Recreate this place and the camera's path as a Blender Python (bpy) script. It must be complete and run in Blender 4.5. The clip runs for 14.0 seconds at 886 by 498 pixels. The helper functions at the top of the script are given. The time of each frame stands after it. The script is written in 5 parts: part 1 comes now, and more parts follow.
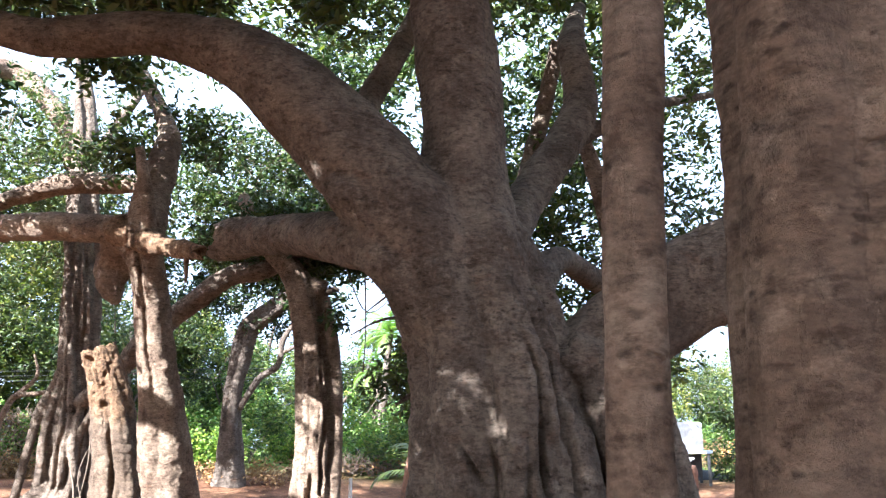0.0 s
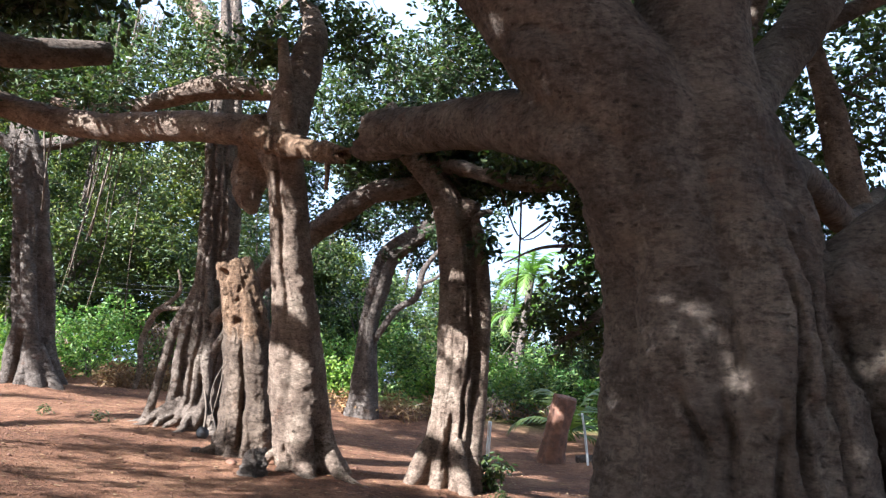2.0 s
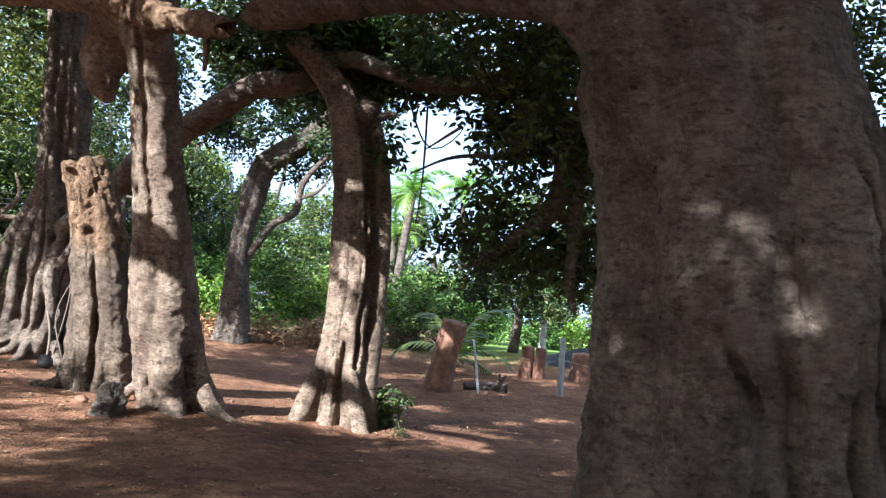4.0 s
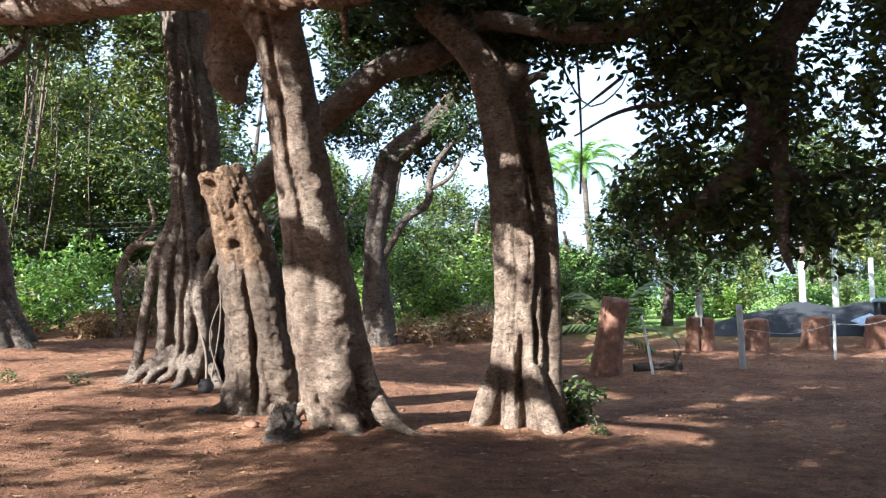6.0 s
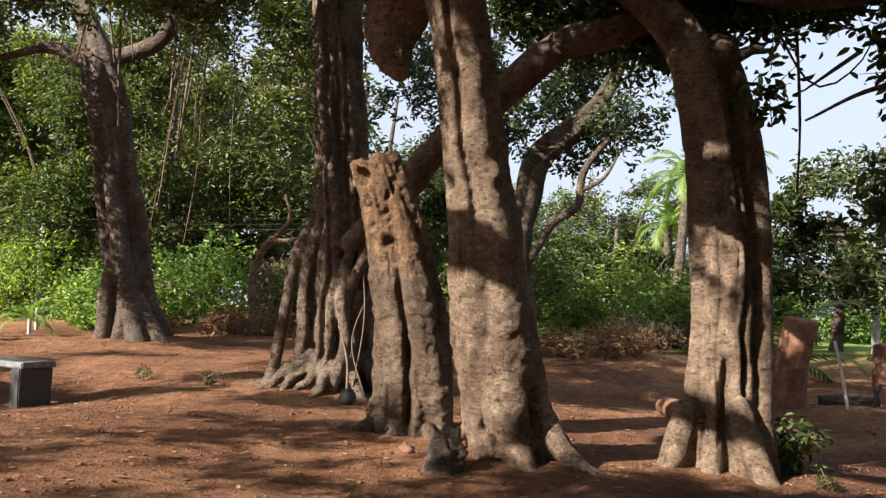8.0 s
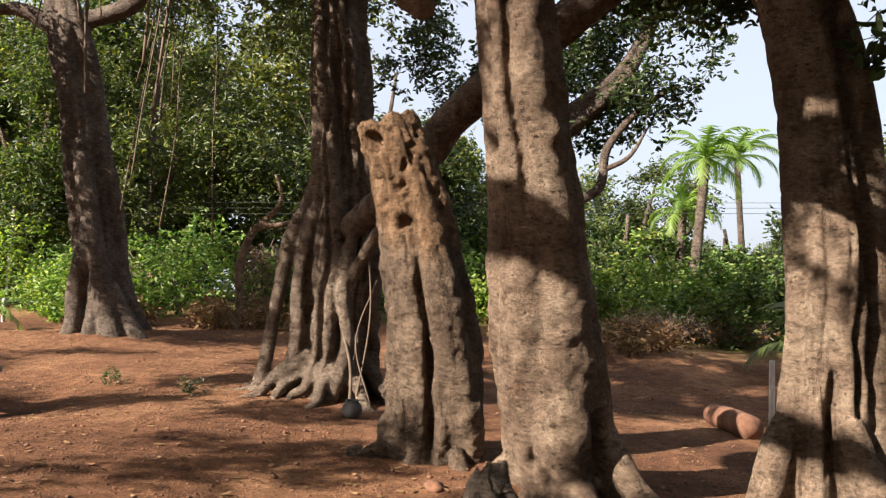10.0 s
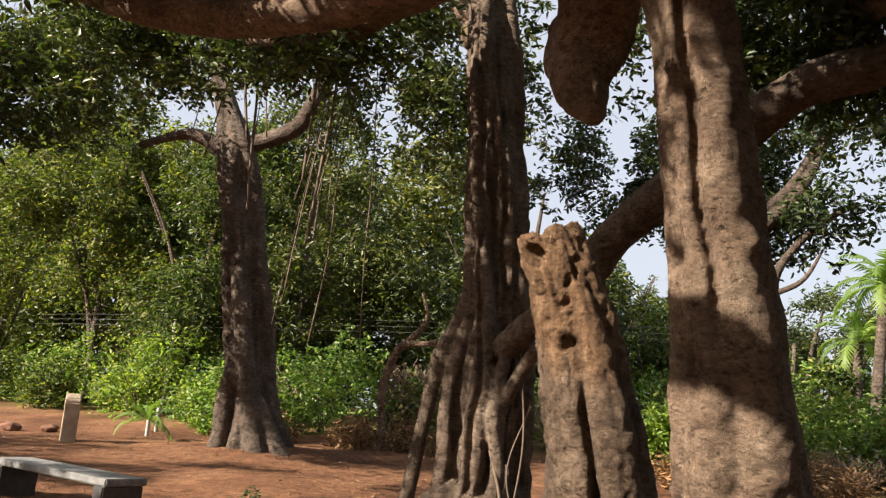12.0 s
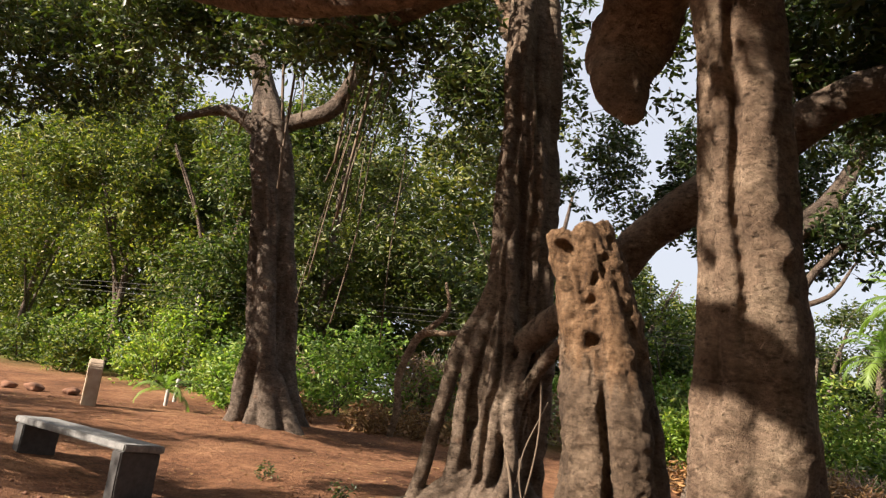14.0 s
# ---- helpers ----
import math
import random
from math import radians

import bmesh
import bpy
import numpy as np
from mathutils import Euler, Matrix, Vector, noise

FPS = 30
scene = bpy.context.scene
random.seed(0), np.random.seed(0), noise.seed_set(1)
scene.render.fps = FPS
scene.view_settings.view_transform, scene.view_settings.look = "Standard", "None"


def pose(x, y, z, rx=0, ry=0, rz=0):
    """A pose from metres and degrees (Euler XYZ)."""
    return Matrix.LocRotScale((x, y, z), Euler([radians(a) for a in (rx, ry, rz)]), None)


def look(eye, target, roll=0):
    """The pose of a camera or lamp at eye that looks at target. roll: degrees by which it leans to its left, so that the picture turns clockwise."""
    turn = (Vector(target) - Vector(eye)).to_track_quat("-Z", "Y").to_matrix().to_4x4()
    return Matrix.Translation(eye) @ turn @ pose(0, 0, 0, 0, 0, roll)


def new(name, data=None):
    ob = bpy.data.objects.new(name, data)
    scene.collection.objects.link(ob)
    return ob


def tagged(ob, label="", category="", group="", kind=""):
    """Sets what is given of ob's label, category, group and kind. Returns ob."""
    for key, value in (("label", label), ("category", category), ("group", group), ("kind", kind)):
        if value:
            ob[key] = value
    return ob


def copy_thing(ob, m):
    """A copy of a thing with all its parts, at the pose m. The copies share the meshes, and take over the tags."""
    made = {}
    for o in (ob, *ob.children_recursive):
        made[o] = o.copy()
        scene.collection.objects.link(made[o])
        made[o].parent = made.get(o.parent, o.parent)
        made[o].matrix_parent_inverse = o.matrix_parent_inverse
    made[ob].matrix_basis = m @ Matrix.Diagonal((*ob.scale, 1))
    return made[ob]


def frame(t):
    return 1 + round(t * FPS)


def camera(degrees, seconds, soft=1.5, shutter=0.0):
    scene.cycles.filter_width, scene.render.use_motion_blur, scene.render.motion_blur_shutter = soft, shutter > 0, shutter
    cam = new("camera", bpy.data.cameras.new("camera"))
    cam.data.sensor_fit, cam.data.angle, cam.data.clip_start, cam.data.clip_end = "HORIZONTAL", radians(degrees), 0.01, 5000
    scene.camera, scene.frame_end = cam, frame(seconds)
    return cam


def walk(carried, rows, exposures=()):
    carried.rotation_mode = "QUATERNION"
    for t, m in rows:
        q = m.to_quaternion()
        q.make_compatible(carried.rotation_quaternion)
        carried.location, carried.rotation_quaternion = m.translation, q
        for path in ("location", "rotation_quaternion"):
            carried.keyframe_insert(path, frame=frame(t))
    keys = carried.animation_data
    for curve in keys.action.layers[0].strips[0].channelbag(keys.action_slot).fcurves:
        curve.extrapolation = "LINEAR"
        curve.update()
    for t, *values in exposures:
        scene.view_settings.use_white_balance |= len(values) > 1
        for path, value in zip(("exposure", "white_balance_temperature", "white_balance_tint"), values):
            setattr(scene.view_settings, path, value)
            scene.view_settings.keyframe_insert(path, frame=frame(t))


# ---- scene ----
cam = camera(57.2, 14.0, soft=1.25)
PATH = [
    (0, (-0.416, 1.71, 1.401), (-0.399, 3.653, 1.878), -0.3),
    (0.5, (-0.573, 1.971, 1.405), (-0.587, 3.936, 1.777), 0.3),
    (1, (-0.64, 2.401, 1.38), (-0.849, 4.353, 1.764), 4.4),
    (1.5, (-0.733, 2.896, 1.361), (-0.951, 4.857, 1.688), 4.6),
    (2, (-0.852, 3.255, 1.386), (-1.16, 5.202, 1.72), 4.7),
    (2.5, (-0.972, 3.643, 1.386), (-1.283, 5.599, 1.665), 5.9),
    (3, (-1.073, 3.943, 1.4), (-1.191, 5.929, 1.601), 7.9),
    (3.2, (-1.135, 4.084, 1.414), (-1.159, 6.076, 1.593), 7.1),
    (5.3, (-1.831, 5.099, 1.424), (-1.846, 7.092, 1.583), 2.7),
    (5.5, (-1.896, 5.2, 1.441), (-1.966, 7.195, 1.564), 1.7),
    (6, (-2.063, 5.565, 1.404), (-2.302, 7.546, 1.533), -1.0),
    (6.5, (-2.239, 5.834, 1.419), (-2.522, 7.81, 1.55), -1.1),
    (7, (-2.498, 6.089, 1.431), (-2.761, 8.064, 1.604), -0.8),
    (7.5, (-2.675, 6.335, 1.427), (-3.051, 8.292, 1.6), 0.4),
    (8, (-2.844, 6.653, 1.427), (-3.362, 8.58, 1.573), 1.5),
    (8.2, (-2.906, 6.797, 1.441), (-3.453, 8.716, 1.573), 1.7),
    (10.3, (-3.633, 8.143, 1.489), (-4.121, 10.079, 1.598), 1.5),
    (10.5, (-3.685, 8.192, 1.483), (-4.174, 10.13, 1.564), 1.3),
    (11, (-3.74, 8.35, 1.464), (-4.328, 10.261, 1.53), 1.2),
    (11.5, (-3.81, 8.426, 1.478), (-4.528, 10.257, 1.844), 2.9),
    (12, (-3.848, 8.461, 1.502), (-4.665, 10.243, 1.9), 4.2),
    (12.5, (-3.874, 8.469, 1.489), (-4.757, 10.227, 1.851), 7.1),
    (13, (-3.877, 8.45, 1.485), (-4.793, 10.189, 1.854), 7.5),
    (13.5, (-3.867, 8.438, 1.485), (-4.75, 10.191, 1.867), 7.9),
    (14, (-3.874, 8.443, 1.484), (-4.744, 10.205, 1.854), 8.2),
]

walk(cam, [(t, look(eye, target, roll)) for t, eye, target, roll in PATH], exposures=[(0, 3.25, 5050, 9), (1.2, 2.8, 4950, 9), (2.5, 2.35, 4900, 8), (5.3, 2.5, 4900, 6), (8.2, 1.58, 6150, 12), (11.0, 1.66, 6350, 13), (11.6, 1.48, 6450, 13), (14, 1.53, 6600, 14)])

# ---- world and sun ----
SUN_TO = Vector((-0.66, -0.75, 0.0)).normalized()
SUN_UP = radians(32)
world = bpy.data.worlds.new("sky")
scene.world = world
world.use_nodes = True
wn = world.node_tree.nodes
sky = wn.new("ShaderNodeTexSky")
sky.sky_type = "NISHITA"
sky.sun_disc = False
sky.sun_elevation = SUN_UP
sky.sun_rotation = math.atan2(SUN_TO.x, SUN_TO.y)
sky.air_density, sky.dust_density = 1.0, 5.0
wn["Background"].inputs["Strength"].default_value = 0.06
haze = wn.new("ShaderNodeMixRGB")
haze.inputs[0].default_value, haze.inputs[2].default_value = 0.6, (6.0, 6.3, 6.7, 1)
world.node_tree.links.new(sky.outputs[0], haze.inputs[1])
world.node_tree.links.new(haze.outputs[0], wn["Background"].inputs["Color"])
sun = new("sun", bpy.data.lights.new("sun", "SUN"))
sun.data.energy, sun.data.angle, sun.data.color = 5.0, radians(0.53), (1.0, 0.90, 0.76)
sun_dir = Vector((SUN_TO.x * math.cos(SUN_UP), SUN_TO.y * math.cos(SUN_UP), math.sin(SUN_UP)))
sun.matrix_world = look(sun_dir * 60, (0, 0, 0))


# ---- materials ----
def material(name):
    m = bpy.data.materials.new(name)
    m.use_nodes = True
    return m, m.node_tree.nodes, m.node_tree.links, m.node_tree.nodes["Principled BSDF"]


def ramp(nodes, stops):
    r = nodes.new("ShaderNodeValToRGB")
    while len(r.color_ramp.elements) < len(stops):
        r.color_ramp.elements.new(0.5)
    for e, (p, c) in zip(r.color_ramp.elements, stops):
        e.position, e.color = p, (*c, 1)
    return r


def tex_noise(nodes, links, vec, scale, detail=6.0, rough=0.6):
    n = nodes.new("ShaderNodeTexNoise")
    n.inputs["Scale"].default_value, n.inputs["Detail"].default_value, n.inputs["Roughness"].default_value = scale, detail, rough
    if vec is not None:
        links.new(vec, n.inputs["Vector"])
    return n


def mixed(nodes, links, kind, fac, a, b):
    m = nodes.new("ShaderNodeMixRGB")
    m.blend_type = kind
    for i, v in enumerate((fac, a, b)):
        if isinstance(v, (int, float)):
            m.inputs[i].default_value = v
        elif isinstance(v, tuple):
            m.inputs[i].default_value = (*v, 1)
        else:
            links.new(v, m.inputs[i])
    return m.outputs[0]


def bark(name, dark, mid, light, wrinkle=1.0, relief=0.6, rot=None):
    """Fig bark: blotches, pale lichen, cross wrinkles, knobs, upright fissures and worm pits."""
    m, n, l, p = material(name)
    geo = n.new("ShaderNodeTexCoord").outputs["Object"]

    def scaled(x, y, z):
        s = n.new("ShaderNodeMapping")
        s.inputs["Scale"].default_value = (x, y, z)
        l.new(geo, s.inputs["Vector"])
        return s.outputs[0]

    def toned(value, stops):
        r = ramp(n, stops)
        l.new(value, r.inputs["Fac"])
        return r.outputs[0]

    squat, tall = scaled(1, 1, 2.1), scaled(1, 1, 0.2)
    blot = tex_noise(n, l, geo, 2.6, 10, 0.66)
    col = toned(blot.outputs["Fac"], [(0.3, dark), (0.5, mid), (0.7, light)])
    lichen = toned(tex_noise(n, l, geo, 9, 8, 0.7).outputs["Fac"], [(0.56, (0, 0, 0)), (0.66, (0.4, 0.4, 0.4))])
    col = mixed(n, l, "MIX", lichen, col, tuple(min(1, c * 1.35) for c in light))
    rust = toned(tex_noise(n, l, geo, 5.1, 5, 0.6).outputs["Fac"], [(0.6, (0, 0, 0)), (0.74, (0.5, 0.5, 0.5))])
    col = mixed(n, l, "MIX", rust, col, (0.2, 0.105, 0.06))
    if rot:
        # rotten orange heartwood above the given height, with a ragged border
        sep = n.new("ShaderNodeSeparateXYZ")
        l.new(geo, sep.inputs[0])
        up = n.new("ShaderNodeMath")
        up.operation = "MULTIPLY_ADD"
        up.inputs[1].default_value = 1.5
        l.new(tex_noise(n, l, tall, 5, 6, 0.65).outputs["Fac"], up.inputs[0])
        l.new(sep.outputs["Z"], up.inputs[2])
        fade = n.new("ShaderNodeMapRange")
        fade.inputs["From Min"].default_value, fade.inputs["From Max"].default_value = rot + 0.7, rot + 0.95
        l.new(up.outputs[0], fade.inputs["Value"])
        heart = toned(tex_noise(n, l, tall, 9, 8, 0.7).outputs["Fac"], [(0.35, (0.10, 0.06, 0.036)), (0.5, (0.26, 0.155, 0.085)), (0.68, (0.42, 0.28, 0.17))])
        col = mixed(n, l, "MIX", fade.outputs[0], col, heart)
    mott = toned(tex_noise(n, l, squat, 26, 7, 0.7).outputs["Fac"], [(0.38, (0.62, 0.6, 0.58)), (0.62, (1.18, 1.16, 1.14))])
    col = mixed(n, l, "MULTIPLY", 0.75, col, mott)
    wr = tex_noise(n, l, squat, 11, 10, 0.74)
    low = toned(wr.outputs["Fac"], [(0.34, (0.28, 0.25, 0.23)), (0.52, (1, 1, 1))])
    col = mixed(n, l, "MULTIPLY", 0.8, col, low)
    fiss = tex_noise(n, l, tall, 7, 7, 0.62)
    split = toned(fiss.outputs["Fac"], [(0.455, (1, 1, 1)), (0.485, (0.12, 0.1, 0.09)), (0.5, (0.12, 0.1, 0.09)), (0.53, (1, 1, 1))])
    col = mixed(n, l, "MULTIPLY", 0.16, col, split)
    wob = tex_noise(n, l, geo, 13, 3, 0.5)
    bent = mixed(n, l, "MIX", 0.1, squat, wob.outputs["Color"])
    pit = n.new("ShaderNodeTexVoronoi")
    pit.inputs["Scale"].default_value, pit.inputs["Randomness"].default_value = 11, 1.0
    l.new(bent, pit.inputs["Vector"])
    pits = toned(pit.outputs["Distance"], [(0.08, (0.06, 0.05, 0.045)), (0.24, (1, 1, 1))])
    col = mixed(n, l, "MULTIPLY", 0.5, col, pits)
    l.new(col, p.inputs["Base Color"])
    p.inputs["Roughness"].default_value = 0.9
    p.inputs["Specular IOR Level"].default_value = 0.2
    knob = n.new("ShaderNodeTexVoronoi")
    knob.feature = "SMOOTH_F1"
    knob.inputs["Scale"].default_value = 8
    l.new(mixed(n, l, "MIX", 0.14, squat, tex_noise(n, l, geo, 7, 4, 0.6).outputs["Color"]), knob.inputs["Vector"])
    below = None
    for height_of, dist in ((knob.outputs["Distance"], -0.05 * wrinkle), (wr.outputs["Fac"], 0.06 * wrinkle), (split, 0.008), (pits, 0.03), (tex_noise(n, l, geo, 55, 6, 0.75).outputs["Fac"], 0.015)):
        bp = n.new("ShaderNodeBump")
        bp.invert = dist < 0
        bp.inputs["Strength"].default_value, bp.inputs["Distance"].default_value = relief, abs(dist)
        l.new(height_of, bp.inputs["Height"])
        if below is not None:
            l.new(below, bp.inputs["Normal"])
        below = bp.outputs[0]
    l.new(below, p.inputs["Normal"])
    return m


def leafy(name, hues, rough=0.42, through_light=0.3):
    """Leaves: each one its own green, light passing through."""
    m, n, l, p = material(name)
    g = n.new("ShaderNodeNewGeometry")
    c = ramp(n, [(i / (len(hues) - 1), h) for i, h in enumerate(hues)])
    l.new(g.outputs["Random Per Island"], c.inputs["Fac"])
    own = ramp(n, [(0.0, (0.62, 0.7, 0.66)), (0.5, (1, 1, 1)), (1.0, (1.5, 1.3, 0.95))])
    l.new(n.new("ShaderNodeObjectInfo").outputs["Random"], own.inputs["Fac"])
    hue = mixed(n, l, "MULTIPLY", 1.0, c.outputs[0], own.outputs[0])
    l.new(hue, p.inputs["Base Color"])
    p.inputs["Roughness"].default_value = rough
    p.inputs["Specular IOR Level"].default_value = 0.4
    tr = n.new("ShaderNodeBsdfTranslucent")
    bright = mixed(n, l, "MULTIPLY", 1.0, hue, (1.6, 1.8, 0.7))
    l.new(bright, tr.inputs["Color"])
    mx = n.new("ShaderNodeMixShader")
    mx.inputs[0].default_value = through_light
    l.new(p.outputs[0], mx.inputs[1])
    l.new(tr.outputs[0], mx.inputs[2])
    l.new(mx.outputs[0], n["Material Output"].inputs["Surface"])
    return m


def plain(name, a, b, scale=6.0, rough=0.8, bump=0.3, bump_scale=40.0):
    m, n, l, p = material(name)
    geo = n.new("ShaderNodeTexCoord").outputs["Object"]
    t = tex_noise(n, l, geo, scale, 8, 0.65)
    c = ramp(n, [(0.3, a), (0.7, b)])
    l.new(t.outputs["Fac"], c.inputs["Fac"])
    l.new(c.outputs[0], p.inputs["Base Color"])
    p.inputs["Roughness"].default_value = rough
    f = tex_noise(n, l, geo, bump_scale, 6, 0.7)
    bp = n.new("ShaderNodeBump")
    bp.inputs["Strength"].default_value, bp.inputs["Distance"].default_value = bump, 0.02
    l.new(f.outputs["Fac"], bp.inputs["Height"])
    l.new(bp.outputs[0], p.inputs["Normal"])
    return m


def soil():
    m, n, l, p = material("red_soil")
    geo = n.new("ShaderNodeTexCoord").outputs["Object"]
    big = tex_noise(n, l, geo, 0.55, 6, 0.6)
    c = ramp(n, [(0.3, (0.115, 0.056, 0.032)), (0.5, (0.25, 0.128, 0.07)), (0.72, (0.4, 0.225, 0.125))])
    l.new(big.outputs["Fac"], c.inputs["Fac"])
    mid = tex_noise(n, l, geo, 6, 8, 0.7)
    mr = ramp(n, [(0.34, (0.42, 0.38, 0.35)), (0.6, (1.08, 1.04, 1))])
    l.new(mid.outputs["Fac"], mr.inputs["Fac"])
    col = mixed(n, l, "MULTIPLY", 0.8, c.outputs[0], mr.outputs[0])
    grit = tex_noise(n, l, geo, 42, 6, 0.75)
    gr = ramp(n, [(0.38, (0.3, 0.27, 0.25)), (0.6, (1.12, 1.05, 1.0))])
    l.new(grit.outputs["Fac"], gr.inputs["Fac"])
    col = mixed(n, l, "MULTIPLY", 0.65, col, gr.outputs[0])
    far = tex_noise(n, l, geo, 0.09, 3, 0.5)
    # grass cover away from the trodden grove
    sep = n.new("ShaderNodeSeparateXYZ")
    l.new(geo, sep.inputs[0])
    reach = n.new("ShaderNodeMapRange")
    reach.inputs["From Min"].default_value, reach.inputs["From Max"].default_value = 23.0, 29.0
    l.new(sep.outputs["Y"], reach.inputs["Value"])
    gcol = ramp(n, [(0.35, (0.09, 0.16, 0.03)), (0.65, (0.22, 0.28, 0.06))])
    l.new(far.outputs["Fac"], gcol.inputs["Fac"])
    wob = n.new("ShaderNodeMath")
    wob.operation = "MULTIPLY_ADD"
    wob.inputs[1].default_value, wob.inputs[2].default_value = 1.2, -0.6
    l.new(tex_noise(n, l, geo, 0.8, 5, 0.7).outputs["Fac"], wob.inputs[0])
    add = n.new("ShaderNodeMath")
    add.use_clamp = True
    l.new(reach.outputs[0], add.inputs[0])
    l.new(wob.outputs[0], add.inputs[1])
    cut = n.new("ShaderNodeMath")
    cut.operation = "MULTIPLY"
    l.new(add.outputs[0], cut.inputs[0])
    l.new(reach.outputs[0], cut.inputs[1])
    col = mixed(n, l, "MIX", cut.outputs[0], col, gcol.outputs[0])
    l.new(col, p.inputs["Base Color"])
    p.inputs["Roughness"].default_value = 0.95
    p.inputs["Specular IOR Level"].default_value = 0.15
    b1 = n.new("ShaderNodeBump")
    b1.inputs["Strength"].default_value, b1.inputs["Distance"].default_value = 0.9, 0.1
    l.new(mid.outputs["Fac"], b1.inputs["Height"])
    b2 = n.new("ShaderNodeBump")
    b2.inputs["Strength"].default_value, b2.inputs["Distance"].default_value = 0.8, 0.02
    l.new(grit.outputs["Fac"], b2.inputs["Height"])
    l.new(b1.outputs[0], b2.inputs["Normal"])
    l.new(b2.outputs[0], p.inputs["Normal"])
    return m


BARK = bark("fig_bark", (0.105, 0.075, 0.054), (0.195, 0.146, 0.108), (0.32, 0.25, 0.185), 1.4, 0.85)
BARK_PALE = bark("pale_fig_bark", (0.15, 0.1, 0.068), (0.285, 0.2, 0.138), (0.45, 0.34, 0.24), 1.7, 0.9)
BARK_FAR = bark("grey_bark", (0.075, 0.057, 0.044), (0.138, 0.107, 0.083), (0.225, 0.18, 0.142), 1.3, 0.8)
ROT = bark("rotten_wood", (0.09, 0.063, 0.045), (0.175, 0.124, 0.085), (0.29, 0.21, 0.145), 1.5, 1.0, 1.85)
ROOT = plain("aerial_root", (0.06, 0.042, 0.028), (0.16, 0.11, 0.068), 9)
LEAF = leafy("fig_leaf", [(0.021, 0.035, 0.012), (0.036, 0.058, 0.017), (0.06, 0.086, 0.023), (0.105, 0.118, 0.034)], 0.4, 0.25)
LEAF_MID = leafy("dark_leaf", [(0.02, 0.034, 0.01), (0.04, 0.06, 0.014), (0.072, 0.094, 0.02), (0.14, 0.145, 0.034)], 0.45, 0.3)
LEAF_NEEM = leafy("neem_leaf", [(0.02, 0.038, 0.012), (0.045, 0.075, 0.018), (0.09, 0.125, 0.028), (0.18, 0.19, 0.05)], 0.5, 0.38)
LEAF_BUSH = leafy("bush_leaf", [(0.04, 0.085, 0.018), (0.085, 0.16, 0.03), (0.15, 0.22, 0.05), (0.23, 0.25, 0.08)], 0.5, 0.36)
LEAF_LIME = leafy("lime_leaf", [(0.05, 0.1, 0.02), (0.1, 0.18, 0.032), (0.17, 0.25, 0.055), (0.26, 0.31, 0.09)], 0.5, 0.4)
LEAF_DRY = leafy("dry_leaf", [(0.16, 0.075, 0.03), (0.26, 0.14, 0.06), (0.34, 0.21, 0.10), (0.12, 0.06, 0.03)], 0.8, 0.1)
SOIL = soil()
GRANITE = plain("grey_granite", (0.10, 0.10, 0.095), (0.24, 0.235, 0.225), 14, 0.75, 0.25, 90)
GRANITE_DARK = plain("dark_granite", (0.035, 0.033, 0.032), (0.075, 0.07, 0.066), 14, 0.8, 0.25, 90)
STONE = plain("weathered_stone", (0.30, 0.22, 0.15), (0.47, 0.38, 0.28), 5, 0.9, 0.4, 50)
RED_WOOD = plain("red_brown_stump", (0.075, 0.036, 0.022), (0.25, 0.115, 0.062), 7, 0.9, 0.6, 26)
WHITE_PAINT = plain("whitewash", (0.45, 0.43, 0.40), (0.72, 0.70, 0.66), 9, 0.85, 0.2, 60)
CONCRETE = plain("concrete_post", (0.28, 0.27, 0.25), (0.45, 0.43, 0.40), 8, 0.9, 0.3, 60)
GRAVEL = plain("dark_gravel", (0.01, 0.011, 0.012), (0.032, 0.033, 0.036), 30, 0.95, 0.9, 25)


# ---- building ----
def thing(name, label, category, group="", kind="", at=(0, 0, 0)):
    ob = new(name)
    ob.location = at
    ob.empty_display_size = 0.2
    return tagged(ob, label, category, group, kind)


def mesh_of(name, verts, faces, mat, smooth=True):
    me = bpy.data.meshes.new(name)
    me.from_pydata(verts, [], faces)
    me.materials.append(mat)
    if smooth:
        me.polygons.foreach_set("use_smooth", [True] * len(me.polygons))
    me.update()
    return me


def part(name, me, parent=None, label=""):
    ob = new(name, me)
    if parent is not None:
        ob.parent = parent
        ob.matrix_parent_inverse = Matrix.Translation(-parent.location) if parent.parent is None else Matrix.Identity(4)
    if label:
        ob["label"] = label
    return ob


def height(x, y):
    """The lie of the land: a low bank to the left, a slow rise to the back, gentle unevenness."""
    a = min(1.0, max(0.0, (-(x + 2.0) * 0.9 + 0.12 * (y - 12)) / 8.0))
    z = 0.03 + 0.45 * a * a * (3 - 2 * a)
    b = min(1.0, max(0.0, (y - 18) / 12.0))
    z += 0.62 * b * b * (3 - 2 * b)
    k = max(0.0, min(1.0, (45 - abs(y - 10)) / 30))
    z += k * (0.05 * noise.noise((x * 0.35, y * 0.35, 3.1)) + 0.022 * noise.noise((x * 1.3, y * 1.3, 7.7)) + 0.009 * noise.noise((x * 4.5, y * 4.5, 5.2)))
    for mx, my, mr, mh in MOUNDS:
        d = ((x - mx) ** 2 + (y - my) ** 2) / (mr * mr)
        if d < 9:
            z += mh * math.exp(-d)
    return z


